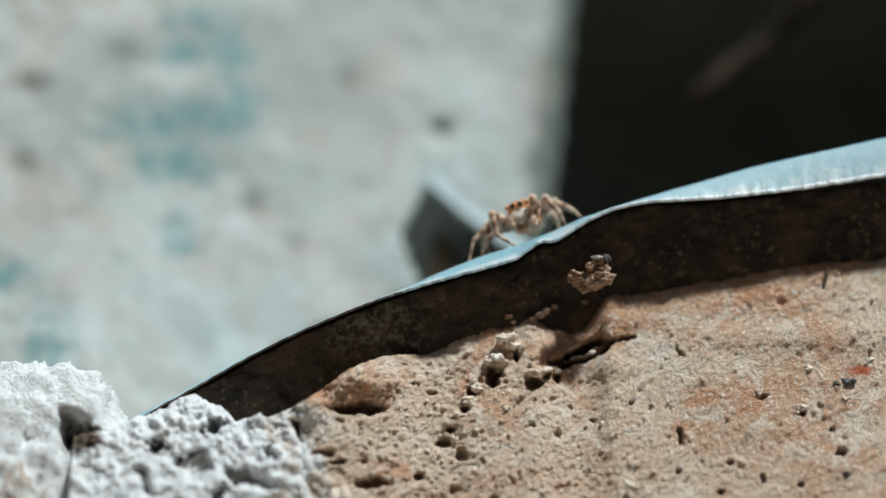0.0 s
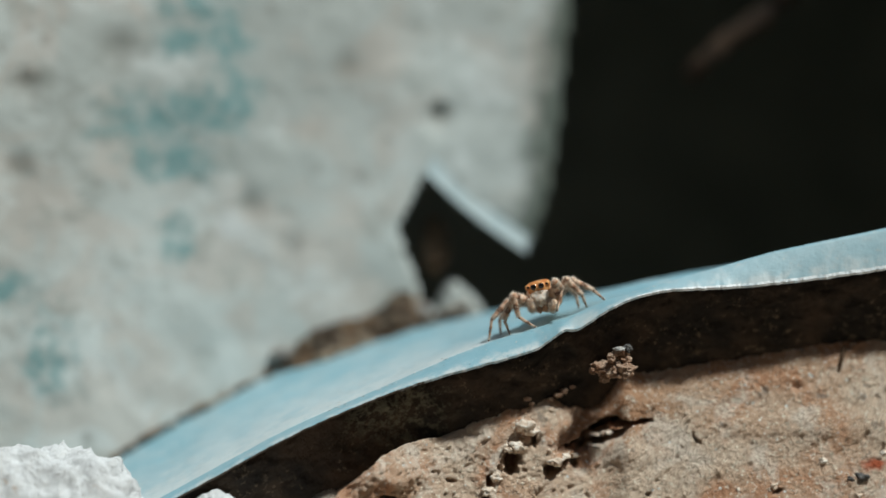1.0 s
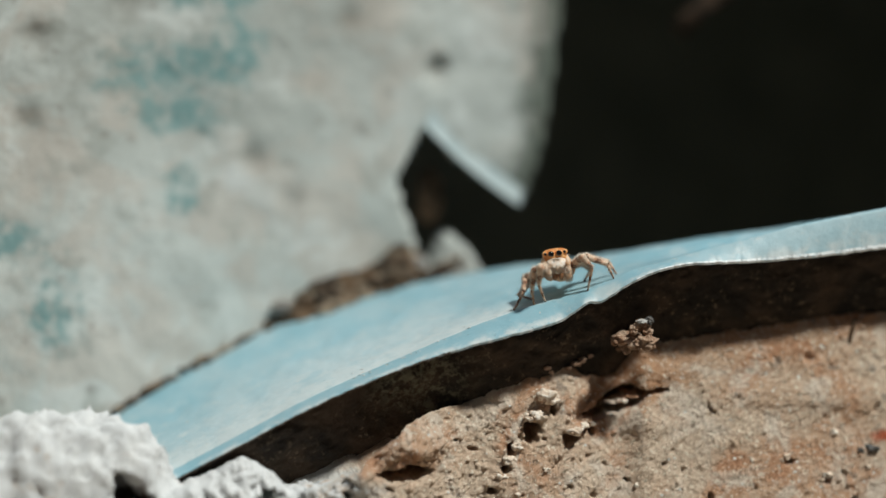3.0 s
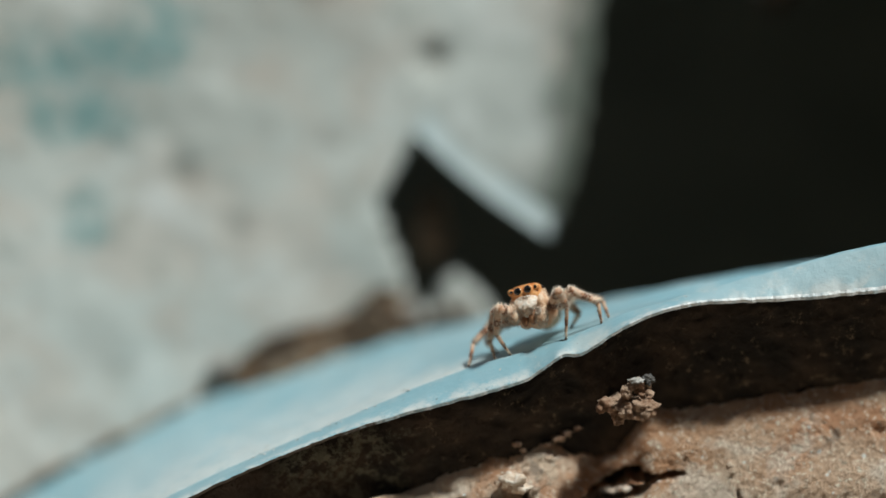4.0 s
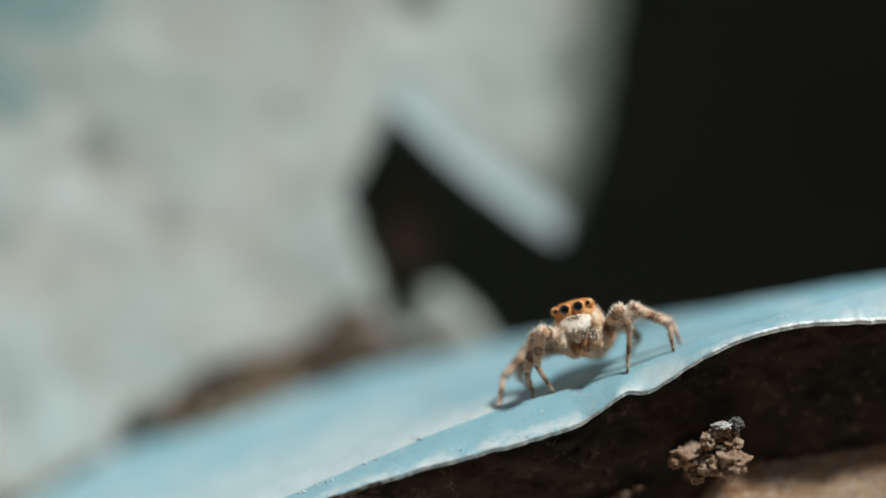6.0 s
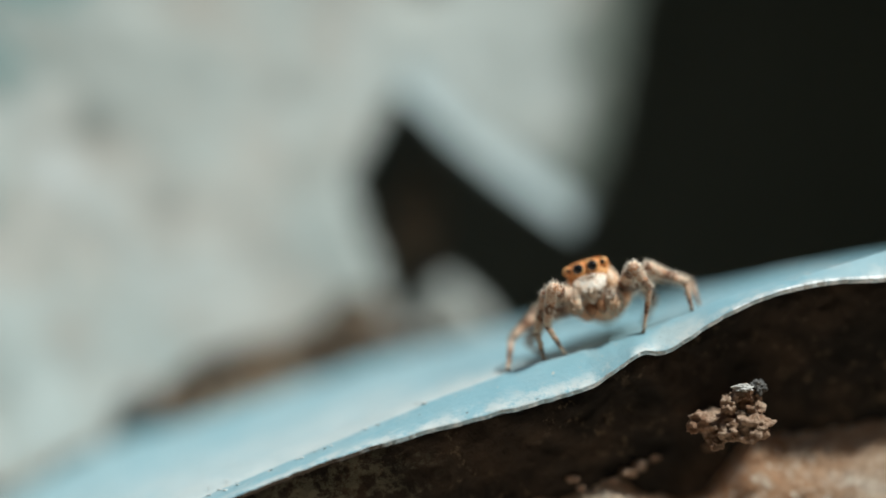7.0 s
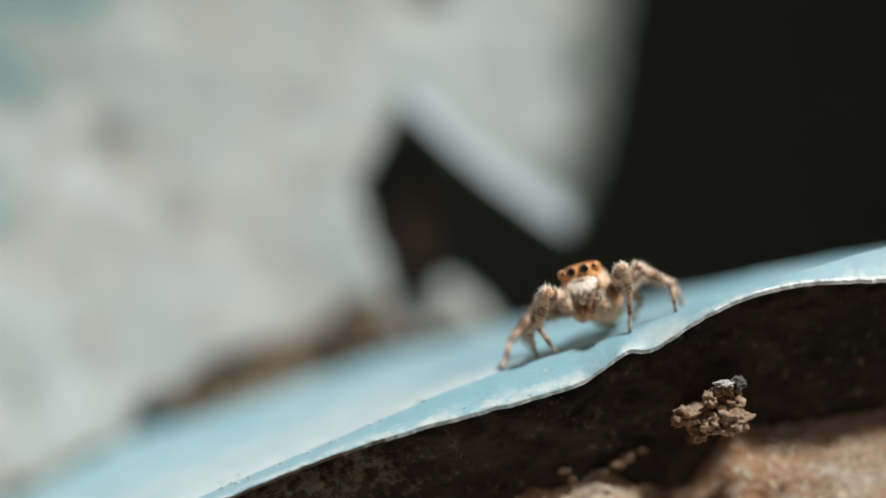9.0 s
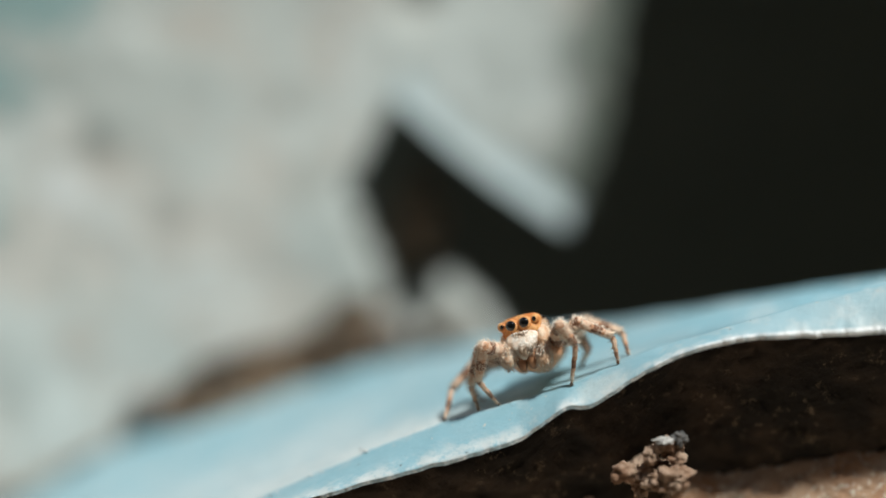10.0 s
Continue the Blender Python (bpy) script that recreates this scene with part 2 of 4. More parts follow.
CRUMB = earth_material("tan_brick_crumb", (0.40, 0.22, 0.13), (0.76, 0.55, 0.40), 0.9)
BRICK, MORTAR, PAINT, DARK_BROWN, CONCRETE = brick_material(), mortar_material(), paint_material(), dark_brown_material(), concrete_material()
SOIL = soil_material()
GAP_SHADE = gap_shade_material()
# unseen ground, kept pale to bounce light up onto the spider
GROUND = earth_material("pale_bounce_ground", (0.27, 0.222, 0.17), (0.38, 0.315, 0.245), 0.05)
# dark tone stands in for the deep shade beside the wall
DARK = earth_material("dark_cavity_shade", (0.066, 0.084, 0.074), (0.112, 0.132, 0.115), 0.1)
EDGE_METAL = edge_material()
BEVEL = plain_material("sky_lit_bevel", (0.42, 0.52, 0.54), (0.52, 0.60, 0.61), 0.3, 0.75, 0.2)
BLOCKER = earth_material("blocker_grey", (0.17, 0.165, 0.15), (0.24, 0.23, 0.21), 0.01)
CLOD = earth_material("brown_clod", (0.07, 0.045, 0.027), (0.30, 0.185, 0.11), 0.5)
STONE = earth_material("grey_stone", (0.24, 0.22, 0.20), (0.42, 0.40, 0.37), 0.4)
TWIG = plain_material("dark_twig", (0.022, 0.012, 0.006), (0.05, 0.027, 0.012), 0.5, 0.85, 0.3)
BARK = plain_material("dry_twig", (0.055, 0.03, 0.014), (0.10, 0.055, 0.026), 0.5, 0.85, 0.3)


# ---- building ----
def shade(me, smooth=True):
    me.polygons.foreach_set("use_smooth", [smooth] * len(me.polygons))
    return me


def mesh(name, verts, faces, materials, parent=None, smooth=True, place=True, slots=None):
    """Links one mesh; verts in mm, from the notch (place) or from its thing's origin."""
    me = bpy.data.meshes.new(name)
    off = (0, 0, UP) if place else (0, 0, 0)
    v = (np.asarray(verts, float) + off) * 0.001
    me.from_pydata(v.tolist(), [], faces)
    for m in materials if isinstance(materials, (list, tuple)) else [materials]:
        me.materials.append(m)
    if slots is not None:
        me.polygons.foreach_set("material_index", slots)
    shade(me, smooth)
    me.update()
    ob = new(name, me)
    ob.parent = parent
    return ob


def smooth_curve(knots):
    """A smooth function through knots (x, value): Catmull-Rom on uneven steps."""
    xs, ys = np.array([k[0] for k in knots], float), np.array([k[1] for k in knots], float)
    d = np.gradient(ys, xs)

    def value(x):
        if x <= xs[0]:
            return ys[0] + d[0] * (x - xs[0])
        if x >= xs[-1]:
            return ys[-1] + d[-1] * (x - xs[-1])
        i = int(np.searchsorted(xs, x)) - 1
        h = xs[i + 1] - xs[i]
        s = (x - xs[i]) / h
        return ((2 * s**3 - 3 * s**2 + 1) * ys[i] + (s**3 - 2 * s**2 + s) * h * d[i] + (3 * s**2 - 2 * s**3) * ys[i + 1] + (s**3 - s**2) * h * d[i + 1])

    return value


def fbm(x, y, z, octaves=5, rough=0.55):
    total, amp = 0.0, 1.0
    for _ in range(octaves):
        total += amp * noise.noise((x, y, z))
        x, y, z, amp = 2.03 * x + 7.1, 2.03 * y - 3.3, 2.03 * z + 1.7, amp * rough
    return total


def grid_faces(nu, nv):
    return [(i * nv + j, (i + 1) * nv + j, (i + 1) * nv + j + 1, i * nv + j + 1) for i in range(nu - 1) for j in range(nv - 1)]


def blob(centre, radii, seed, rough=0.35, scale=0.6, sub=4, fine=0.0):
    """An uneven stone: a displaced sphere; returns verts and faces."""
    bm = bmesh.new()
    bmesh.ops.create_icosphere(bm, subdivisions=sub, radius=1.0)
    out = []
    for v in bm.verts:
        p = v.co.normalized()
        s = 1 + rough * fbm(p.x / scale + seed * 3.7, p.y / scale - seed * 1.9, p.z / scale + seed, 5, 0.5)
        if fine:
            s += fine * fbm(p.x * 7 + seed, p.y * 7, p.z * 7, 4, 0.6)
        out.append((centre[0] + p.x * radii[0] * s, centre[1] + p.y * radii[1] * s, centre[2] + p.z * radii[2] * s))
    bm.verts.index_update()
    faces = [tuple(v.index for v in f.verts) for f in bm.faces]
    bm.free()
    return out, faces


# ---- blue metal sheet ----
front_y = smooth_curve([(-60, -1.5), (-36, -1.45), (-26, -1.54), (-14, -1.33), (-4.5, -1.21), (-2.5, -0.95), (0, -0.73), (3, -0.4), (10, -0.33), (24, -0.36), (60, -0.3)])
front_z = smooth_curve([(-60, -28), (-44, -19.2), (-36, -14.82), (-30, -11.52), (-22, -7.79), (-14, -4.89), (-7, -2.95), (-4.4, -2.22), (-2.6, -1.6), (-1.2, -0.6),
                        (0, 0.14), (1.4, 0.25), (3, 1.2), (4.5, 2.17), (7, 3.41), (10, 4.21), (14, 4.56), (19, 4.8), (24, 5.3), (36, 6.93), (60, 11)])
ridge_y = smooth_curve([(-60, 0.4), (-36, 0.6), (-26, 1.2), (-18, 2.1), (-10, 2.02), (-4.5, 1.67), (0, 1.35), (7, 1.28), (19, 1.48), (30, 1.26), (60, 1.2)])
ridge_z = smooth_curve([(-60, -27.7), (-36, -14.4), (-30, -11.2), (-24, -8.5), (-18, -6.0), (-14, -4.25), (-10, -2.52), (-7, -1.39), (-2.5, 0.0), (1.4, 1.45), (4.5, 2.79),
                        (7, 3.62), (14, 5.7), (24, 8.37), (30, 9.66), (60, 15.6)])
back_y = smooth_curve([(-60, 19.5), (-52, 22), (-44, 24.2), (-36, 27.2), (-30, 28.3), (-24, 29.3), (-18, 29.6), (-12, 27.5), (-6, 24.5), (6, 17.9), (15, 14), (24, 12.2), (36, 7.8), (60, 5)])
back_z = smooth_curve([(-60, -25.2), (-44, -16.6), (-36, -12.5), (-30, -9.6), (-24, -7.5), (-18, -5.6), (-12, -3.7), (-6, -1.8), (6, 1.5), (15, 4.1), (24, 5.8), (36, 9.0), (60, 14.5)])
valley = smooth_curve([(-60, 0), (0, 0), (6, 0.35), (14, 1.2), (24, 1.7), (36, 1.4), (60, 1.2)])


def ease(x, a, b):
    u = min(1.0, max(0.0, (x - a) / (b - a)))
    return u * u * (3 - 2 * u)


def sheet_point(x, s):
    """s: 0 at the front edge, 1 at the crease, 2 at the back edge."""
    fy, fz, ry, rz, ky, kz = front_y(x), front_z(x), ridge_y(x), ridge_z(x), back_y(x), back_z(x)
    if s <= 1:
        y, z = fy + (ry - fy) * s, fz + (rz - fz) * (s + 0.25 * s * (1 - s))
        wear = 0.10
    else:
        u = s - 1
        y, z = ry + (ky - ry) * u, rz + (kz - rz) * u
        wear = 0.25 + 0.9 * u * (1 - u)
        z += 0.5 * math.sin(math.pi * u) * noise.noise((x * 0.06, u * 1.3, 4.0)) - max(0.0, valley(x)) * math.sin(math.pi * min(1.0, u * 1.25)) ** 2
    z += wear * 0.35 * fbm(x * 0.16, y * 0.16, 2.0, 3) + 0.04 * fbm(x * 0.8, y * 0.8, 9.0, 3)
    ragged = max(0.0, 1 - s / 0.35)
    if ragged > 0:
        z += ragged * (0.05 * fbm(x * 1.3, 0.3, 5.0, 4) - 0.06)
        y += ragged * 0.16 * fbm(x * 1.1, 8.3, 5.0, 4)
    return (x, y, z)


def build_sheet():
    xs = np.concatenate([np.linspace(-62, -34, 60), np.linspace(-33.6, 38, 300), np.linspace(38.6, 62, 40)])
    ss = np.concatenate([[0.0], np.linspace(0.04, 1, 9), 1 + np.linspace(0.012, 1, 40) ** 1.25])
    top = [sheet_point(x, s) for x in xs for s in ss]
    # the rim is worn round
    top = [(x, y - 0.03 - 0.03 * ease(x, 3, 8), z - 0.05 - 0.05 * ease(x, 3, 8)) if k % len(ss) == 0 else (x, y, z) for k, (x, y, z) in enumerate(top)]
    thick = 0.24
    nu, nv, n = len(xs), len(ss), len(top)
    verts = top + [(x, y + (0.05 if k % nv == 0 else 0), z - thick) for k, (x, y, z) in enumerate(top)]
    faces = grid_faces(nu, nv)
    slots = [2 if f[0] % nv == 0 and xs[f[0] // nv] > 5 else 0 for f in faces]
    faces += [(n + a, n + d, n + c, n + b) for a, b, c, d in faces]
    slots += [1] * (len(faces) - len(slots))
    rim = [(i * nv, (i + 1) * nv) for i in range(nu - 1)]
    faces += [(a, n + a, n + b, b) for a, b in rim]
    slots += [2] * len(rim)
    back = [(i * nv + nv - 1, (i + 1) * nv + nv - 1) for i in range(nu - 1)]
    faces += [(b, n + b, n + a, a) for a, b in back]
    ends = [(j, j + 1) for j in range(nv - 1)]
    faces += [(b, n + b, n + a, a) for a, b in ends]
    last = (nu - 1) * nv
    faces += [(last + a, n + last + a, n + last + b, last + b) for a, b in ends]
    slots += [1] * (len(faces) - len(slots))
    ob = mesh("metal_sheet", verts, faces, [PAINT, DARK_BROWN, EDGE_METAL], slots=slots)
    ob.data.polygons.foreach_set("use_smooth", [q == 0 for q in slots])
    at = ob.data.attributes.new("fold", "FLOAT", "POINT")
    at.data.foreach_set("value", [s for _ in xs for s in ss] * 2)
    tagged(ob, "bent light blue painted metal sheet lying on a brick", "metal sheet")
    return ob


sheet = build_sheet()


def build_flakes():
    """Bits of white crust and dark grit along the crease."""
    rng = random.Random(21)
    for k in range(18):
        x = rng.uniform(-26, -12)
        q = sheet_point(x, 1 + rng.uniform(-0.25, 0.07))
        r = rng.uniform(0.06, 0.14)
        dark = k % 5 == 4
        ob = mesh("grit" if dark else "flake", *blob((q[0], q[1], q[2]), (r * (0.7 if dark else 1.9), r * (0.6 if dark else 1.2), r * (0.3 if dark else 0.16)), 300 + k, 0.6, 0.7, 2), DARK_BROWN if dark else CHALK, sheet)
        tagged(ob, "speck of dark grit" if dark else "flake of white crust")


CHALK = plain_material("white_crust", (0.66, 0.67, 0.65), (0.82, 0.82, 0.80), 1.2, 0.85, 0.2)
build_flakes()

# ---- brick under the sheet ----
CRACKS = [((0.9, -12.6), (2.6, -11.8), 0.34, 3.6), ((2.6, -11.8), (4.0, -11.0), 0.42, 4.2), ((4.0, -11.0), (6.0, -10.15), 0.50, 4.4), ((6.0, -10.15), (7.3, -10.45), 0.42, 4.0), ((7.3, -10.45), (9.5, -9.8), 0.26, 3.0),
          ((2.2, -13.0), (4.5, -12.1), 0.40, 3.8), ((4.5, -12.1), (6.9, -11.0), 0.30, 3.4), ((-25.9, -18.7), (-25.6, -21.8), 0.55, 4.0), ((14.0, -11.0), (14.6, -12.2), 0.14, 0.7), ((13.8, -20.4), (14.0, -21.6), 0.28, 1.6)]
PITS = [(-5.2, -14.1, 0.85, 1.35, 4.2), (-3.0, -11.9, 0.35, 0.6, 2.4), (-7.5, -16.1, 0.55, 0.5, 2.6), (-8.3, -17.8, 0.6, 0.5, 2.6), (-9.8, -20.0, 0.6, 0.45, 2.0), (-10.6, -21.5, 0.7, 0.5, 2.2), (-8.7, -22.7, 0.75, 0.55, 2.2),
        (-1.0, -14.8, 0.95, 0.7, 2.8), (0.4, -14.1, 0.35, 0.35, 2.0), (1.5, -14.1, 0.45, 0.45, 2.2), (-19.4, -17.8, 2.6, 0.72, 4.2), (-17.9, -25.9, 1.7, 0.62, 3.0), (-13.1, -25.0, 0.7, 0.5, 1.8), (22.3, -25.8, 0.34, 0.34, 1.6),
        (18.8, -24.2, 0.3, 0.26, 1.3), (18.0, -27.0, 0.34, 0.3, 1.4), (26.1, -26.4, 0.4, 0.34, 1.4), (30.3, -22.9, 0.5, 0.4, 1.6), (13.4, -24.7, 0.38, 0.3, 1.3), (26.4, -18.9, 0.42, 0.36, 1.6), (-23.0, -22.6, 1.0, 0.45, 2.0), (-21.4, -23.6, 0.8, 0.4, 2.0),
        (-25.2, -24.4, 0.9, 0.5, 2.2), (9.0, -17.2, 0.3, 0.22, 0.9), (5.0, -19.0, 0.3, 0.25, 0.9), (29.6, -20.5, 0.3, 0.3, 0.9), (22.9, -17.0, 0.55, 0.3, 1.0)]
BUMPS = [(-18.6, -14.9, 3.3, 1.7, 2.0), (-24.3, -17.8, 1.5, 1.5, 1.8), (-3.8, -10.5, 0.9, 0.6, 1.4), (-4.8, -12.5, 0.8, 0.5, 1.0), (-0.5, -13.8, 1.3, 0.45, 0.8), (8.4, -8.0, 2.2, 1.2, 0.35), (6.5, -13.2, 3.2, 1.2, 0.5), (26, -10.3, 11, 1.6, 0.5), (-8.6, -19.2, 2.2, 1.6, 0.5)]


def near_line(x, z, a, b):
    dx, dz = b[0] - a[0], b[1] - a[1]
    s = min(1, max(0, ((x - a[0]) * dx + (z - a[1]) * dz) / (dx * dx + dz * dz)))
    return math.hypot(x - a[0] - s * dx, z - a[1] - s * dz)


# upper edge of the lit brick, dipped for the crumb's shadow, and how far it lies below the sheet's
crest = smooth_curve([(-60, -36), (-30, -19.6), (-23.7, -16.4), (-21.3, -14.6), (-18.4, -13.0), (-15.4, -12.4), (-11.9, -12.4), (-7.8, -10.6), (-5.4, -9.9), (-3.4, -9.6), (-1.0, -8.7), (0.6, -9.6), (2.0, -10.0), (4.0, -9.9), (5.6, -8.4),
                      (6.7, -6.6), (8.8, -6.3), (12.5, -5.75), (16.6, -5.1), (21.4, -4.3), (26.2, -3.4), (30.8, -3.0), (36, -2.6), (60, 1), (95, 6)])


def shade_depth(x):
    return front_z(x) - crest(x)


def set_back(x):
    return ease(x, -24, -9) * (front_y(x) + 0.29 * (front_z(x) - crest(x)) - brick_plane(crest(x)) + 0.3)


def brick_plane(z):
    return -1.5 + 0.30 * (z + 6)


def cell_bumps(x, z, scale, seed, share):
    """Round grains of uneven size on a jittered lattice, 0 to 1."""
    d, pts = noise.voronoi((x * scale, z * scale, seed))
    q = pts[0]
    if noise.cell((q.x * 7.3 + seed, q.y * 7.3, q.z * 7.3)) * 0.5 + 0.5 > share:
        return 0.0
    r = 0.28 + 0.3 * abs(noise.noise((q.x * 5.1, q.y * 5.1, seed)))
    return max(0.0, 1 - (d[0] / r) ** 2) * r


def brick_face(x, z):
    """How far ahead (y) the front of the brick stands."""
    y = brick_plane(z)
    h = z - crest(x)
    y += set_back(x) * math.exp(h / 25)
    if h > -1.5:
        y += 0.15 * ((h + 1.5) / 1.5) ** 2
    wx, wz = x + 0.5 * noise.noise((x * 0.5, z * 0.5, 3)), z + 0.5 * noise.noise((x * 0.5, z * 0.5, 8))
    wx, wz = wx + 0.26 * noise.noise((x * 1.7, z * 1.7, 5)), wz + 0.26 * noise.noise((x * 1.7, z * 1.7, 9))
    wx, wz = wx + 0.12 * noise.noise((x * 4.1, z * 4.1, 2)), wz + 0.12 * noise.noise((x * 4.1, z * 4.1, 6))
    for a, b, w, d in CRACKS:
        q = near_line(wx, wz, a, b) / w
        if q < 2.2:
            y += d * math.exp(-(q**6))
    for cx, cz, rx, rz, d in PITS:
        q = math.hypot((wx - cx) / rx, (wz - cz) / rz)
        if q < 2.2:
            y += d * math.exp(-(q**6))
    for cx, cz, rx, rz, d in BUMPS:
        q = math.hypot((wx - cx) / rx, (wz - cz) / rz)
        if q < 3:
            y -= d * math.exp(-(q**3))
    # loose and crumbly towards the mortar, rubbed smooth in slanting streaks on the far side
    loose = min(1.0, max(0.12, 0.75 - 0.035 * (x + 6) - 0.03 * (z + 16) + 0.35 * noise.noise((x * 0.09, z * 0.13, 9.4))))
    y += 0.35 * fbm(x * 0.10, z * 0.10, 1.0, 2)
    p, q = x * 0.8 + z * 0.6, z * 0.8 - x * 0.6
    y += 0.20 * fbm(p * 0.22, q * 0.9, 6.0, 4, 0.6) + (0.06 + 0.16 * loose) * fbm(x * 0.8, z * 0.9, 6.0, 5, 0.66)
    loose *= min(1.0, max(0.15, 0.5 - 0.5 * h))
    y -= 0.8 * cell_bumps(x, z, 0.7, 3.3, 0.40 * loose) + 1.0 * cell_bumps(x, z, 1.4, 8.1, 0.75 * loose) + 0.5 * cell_bumps(x, z, 2.7, 1.1, 0.10 + 0.5 * loose)
    y += 0.10 * fbm(x * 2.3, z * 2.6, 3.0, 3, 0.6)
    hole = noise.noise((x * 0.75, z * 1.0, 12.5))
    if hole > 0.56:
        y += (1.0 + 2.6 * loose) * (hole - 0.56)
    return y


def build_gap_shade():
    """Dark backing between the brick and the sheet, coloured as brick in shade."""
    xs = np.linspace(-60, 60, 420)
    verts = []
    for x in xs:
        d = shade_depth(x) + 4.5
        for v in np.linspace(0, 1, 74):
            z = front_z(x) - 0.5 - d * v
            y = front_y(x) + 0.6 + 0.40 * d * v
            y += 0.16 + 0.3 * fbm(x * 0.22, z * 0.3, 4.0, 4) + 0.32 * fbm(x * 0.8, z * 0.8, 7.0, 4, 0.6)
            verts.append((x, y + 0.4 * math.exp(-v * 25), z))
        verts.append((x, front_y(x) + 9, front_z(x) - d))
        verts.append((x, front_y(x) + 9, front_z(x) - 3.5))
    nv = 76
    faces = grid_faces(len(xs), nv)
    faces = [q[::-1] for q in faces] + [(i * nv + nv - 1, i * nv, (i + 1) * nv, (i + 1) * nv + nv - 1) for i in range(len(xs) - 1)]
    ob = tagged(mesh("packed_soil", verts, faces, GAP_SHADE), "dark backing that stands in for shaded brick under the sheet", "soil")
    for k, (x, z, r) in enumerate([(-0.2, -7.3, 0.42), (0.5, -6.9, 0.33), (-1.0, -7.8, 0.3), (-3.5, -7.6, 0.26), (4.6, -5.9, 0.24), (-3.0, -8.2, 0.22), (1.3, -6.5, 0.25)]):
        y = front_y(x) + 0.6 + 0.40 * (front_z(x) - 0.5 - z) - 0.05
        tagged(mesh("pebble", *blob((x, y, z), (r * 1.2, r * 1.5, r * 0.8), 90 + k, 0.9, 0.6, 3), CRUMB, ob), "tan pebble")


def build_brick():
    xs = np.concatenate([np.linspace(-62, -34, 40), np.linspace(-33.8, 40, 480), np.linspace(40.5, 95, 60)])
    verts, nv = [], 0
    for x in xs:
        edge = crest(x) + 1.1 * ease(x, -24, -9) + 0.22 * fbm(x * 0.5, 5.0, 2.0, 5, 0.6) + 0.10 * fbm(x * 1.9, 3.0, 2.0, 3, 0.6)
        low = min(-31.8, edge - 8)
        col = [(x, brick_face(x, z), z) for z in np.concatenate([np.linspace(-UP, low - 0.2, 8), np.linspace(low, edge, 158)])]
        ye = col[-1][1]
        # behind this edge the brick falls away to the dark backing
        for dy, dz in ((0.35, -0.02), (0.8, -0.35), (1.4, -1.3), (2.2, -2.6), (3.4, -4.0)):
            col.append((x, ye + dy, edge + dz))
        top = front_z(x) - 1.6
        for u in (0.2, 0.5, 1.0):
            col.append((x, 6 + (min(back_y(x), 20) - 7.5) * u, top + (back_z(x) - front_z(x)) * u * 0.8 - 0.4 - 3 * (1 - u)))
        col.append((x, col[-1][1], -UP))
        verts += col
        nv = len(col)
    faces = grid_faces(len(xs), nv)
    faces += [tuple(range(nv))[::-1], tuple(range((len(xs) - 1) * nv, len(xs) * nv))]
    ob = mesh("brick", verts, faces, BRICK)
    tagged(ob, "weathered tan brick with cracks, pits and crumbling mortar", "brick")
    return ob


brick = build_brick()
build_gap_shade()


def build_grains():
    """Pale and dark grit that stands proud of the brick."""
    spots = [(-3.8, -10.4, 0.85, 0), (-3.0, -10.9, 0.45, 0), (-4.8, -12.3, 0.65, 0), (-5.7, -12.6, 0.45, 0), (-7.0, -15.5, 0.5, 0), (-7.9, -16.9, 0.6, 0), (-8.8, -18.6, 0.5, 0), (-0.7, -13.9, 0.55, 0), (0.3, -13.5, 0.4, 0), (1.3, -13.5, 0.4, 0),
             (26.7, -18.2, 0.42, 0), (26.0, -18.7, 0.3, 0), (31.7, -15.5, 0.55, 1), (30.3, -15.6, 0.35, 1), (27.6, -13.8, 0.42, 0), (22.3, -16.3, 0.4, 0), (21.7, -16.7, 0.25, 0), (18.5, -16.7, 0.25, 0), (13.4, -9.2, 0.25, 0), (31.2, -17.3, 0.3, 0), (34.0, -13.0, 0.3, 0),
             (-11.2, -20.7, 0.5, 0), (-9.4, -21.0, 0.4, 0), (-12.4, -22.4, 0.45, 0), (-7.2, -20.2, 0.35, 0), (-4.0, -17.8, 0.3, 0), (6.0, -19.5, 0.3, 0), (4.6, -24.4, 0.35, 0), (8.5, -26.2, 0.45, 0), (3.2, -12.0, 0.3, 0), (5.2, -11.4, 0.28, 0), (30.8, -25.4, 0.35, 1)]
    for k, (x, z, r, dark) in enumerate(spots):
        ob = mesh("grit", *blob((x, brick_face(x, z) + 0.25 * r, z), (r * 1.15, r, r * 0.8), 50 + k, 0.85, 0.8, 3), DARK_GRIT if dark else PALE_GRIT, brick)
        tagged(ob, "dark grey grit" if dark else "pale grit")
    x, z = 30.0, -3.0
    y = brick_face(x, z) - 0.2
    stem = [(x - 0.45, y - 0.5, z - 3.0), (x - 0.25, y - 0.3, z - 1.4), (x + 0.05, y - 0.1, z - 0.2), (x + 0.35, y + 0.1, z + 0.8)]
    tagged(mesh("straw", *tube(stem, [0.12, 0.22, 0.26, 0.1], 7), BARK, brick), "bit of brown straw")


def joined(pieces):
    verts, faces = [], []
    for v, f in pieces:
        n = len(verts)
        verts += v
        faces += [tuple(i + n for i in q) for q in f]
    return verts, faces


PALE_GRIT = plain_material("pale_grit", (0.70, 0.55, 0.42), (0.88, 0.80, 0.70), 1.5, 0.85, 0.2)
DARK_GRIT = plain_material("dark_grit", (0.05, 0.05, 0.05), (0.14, 0.13, 0.12), 1.5, 0.6, 0.2)


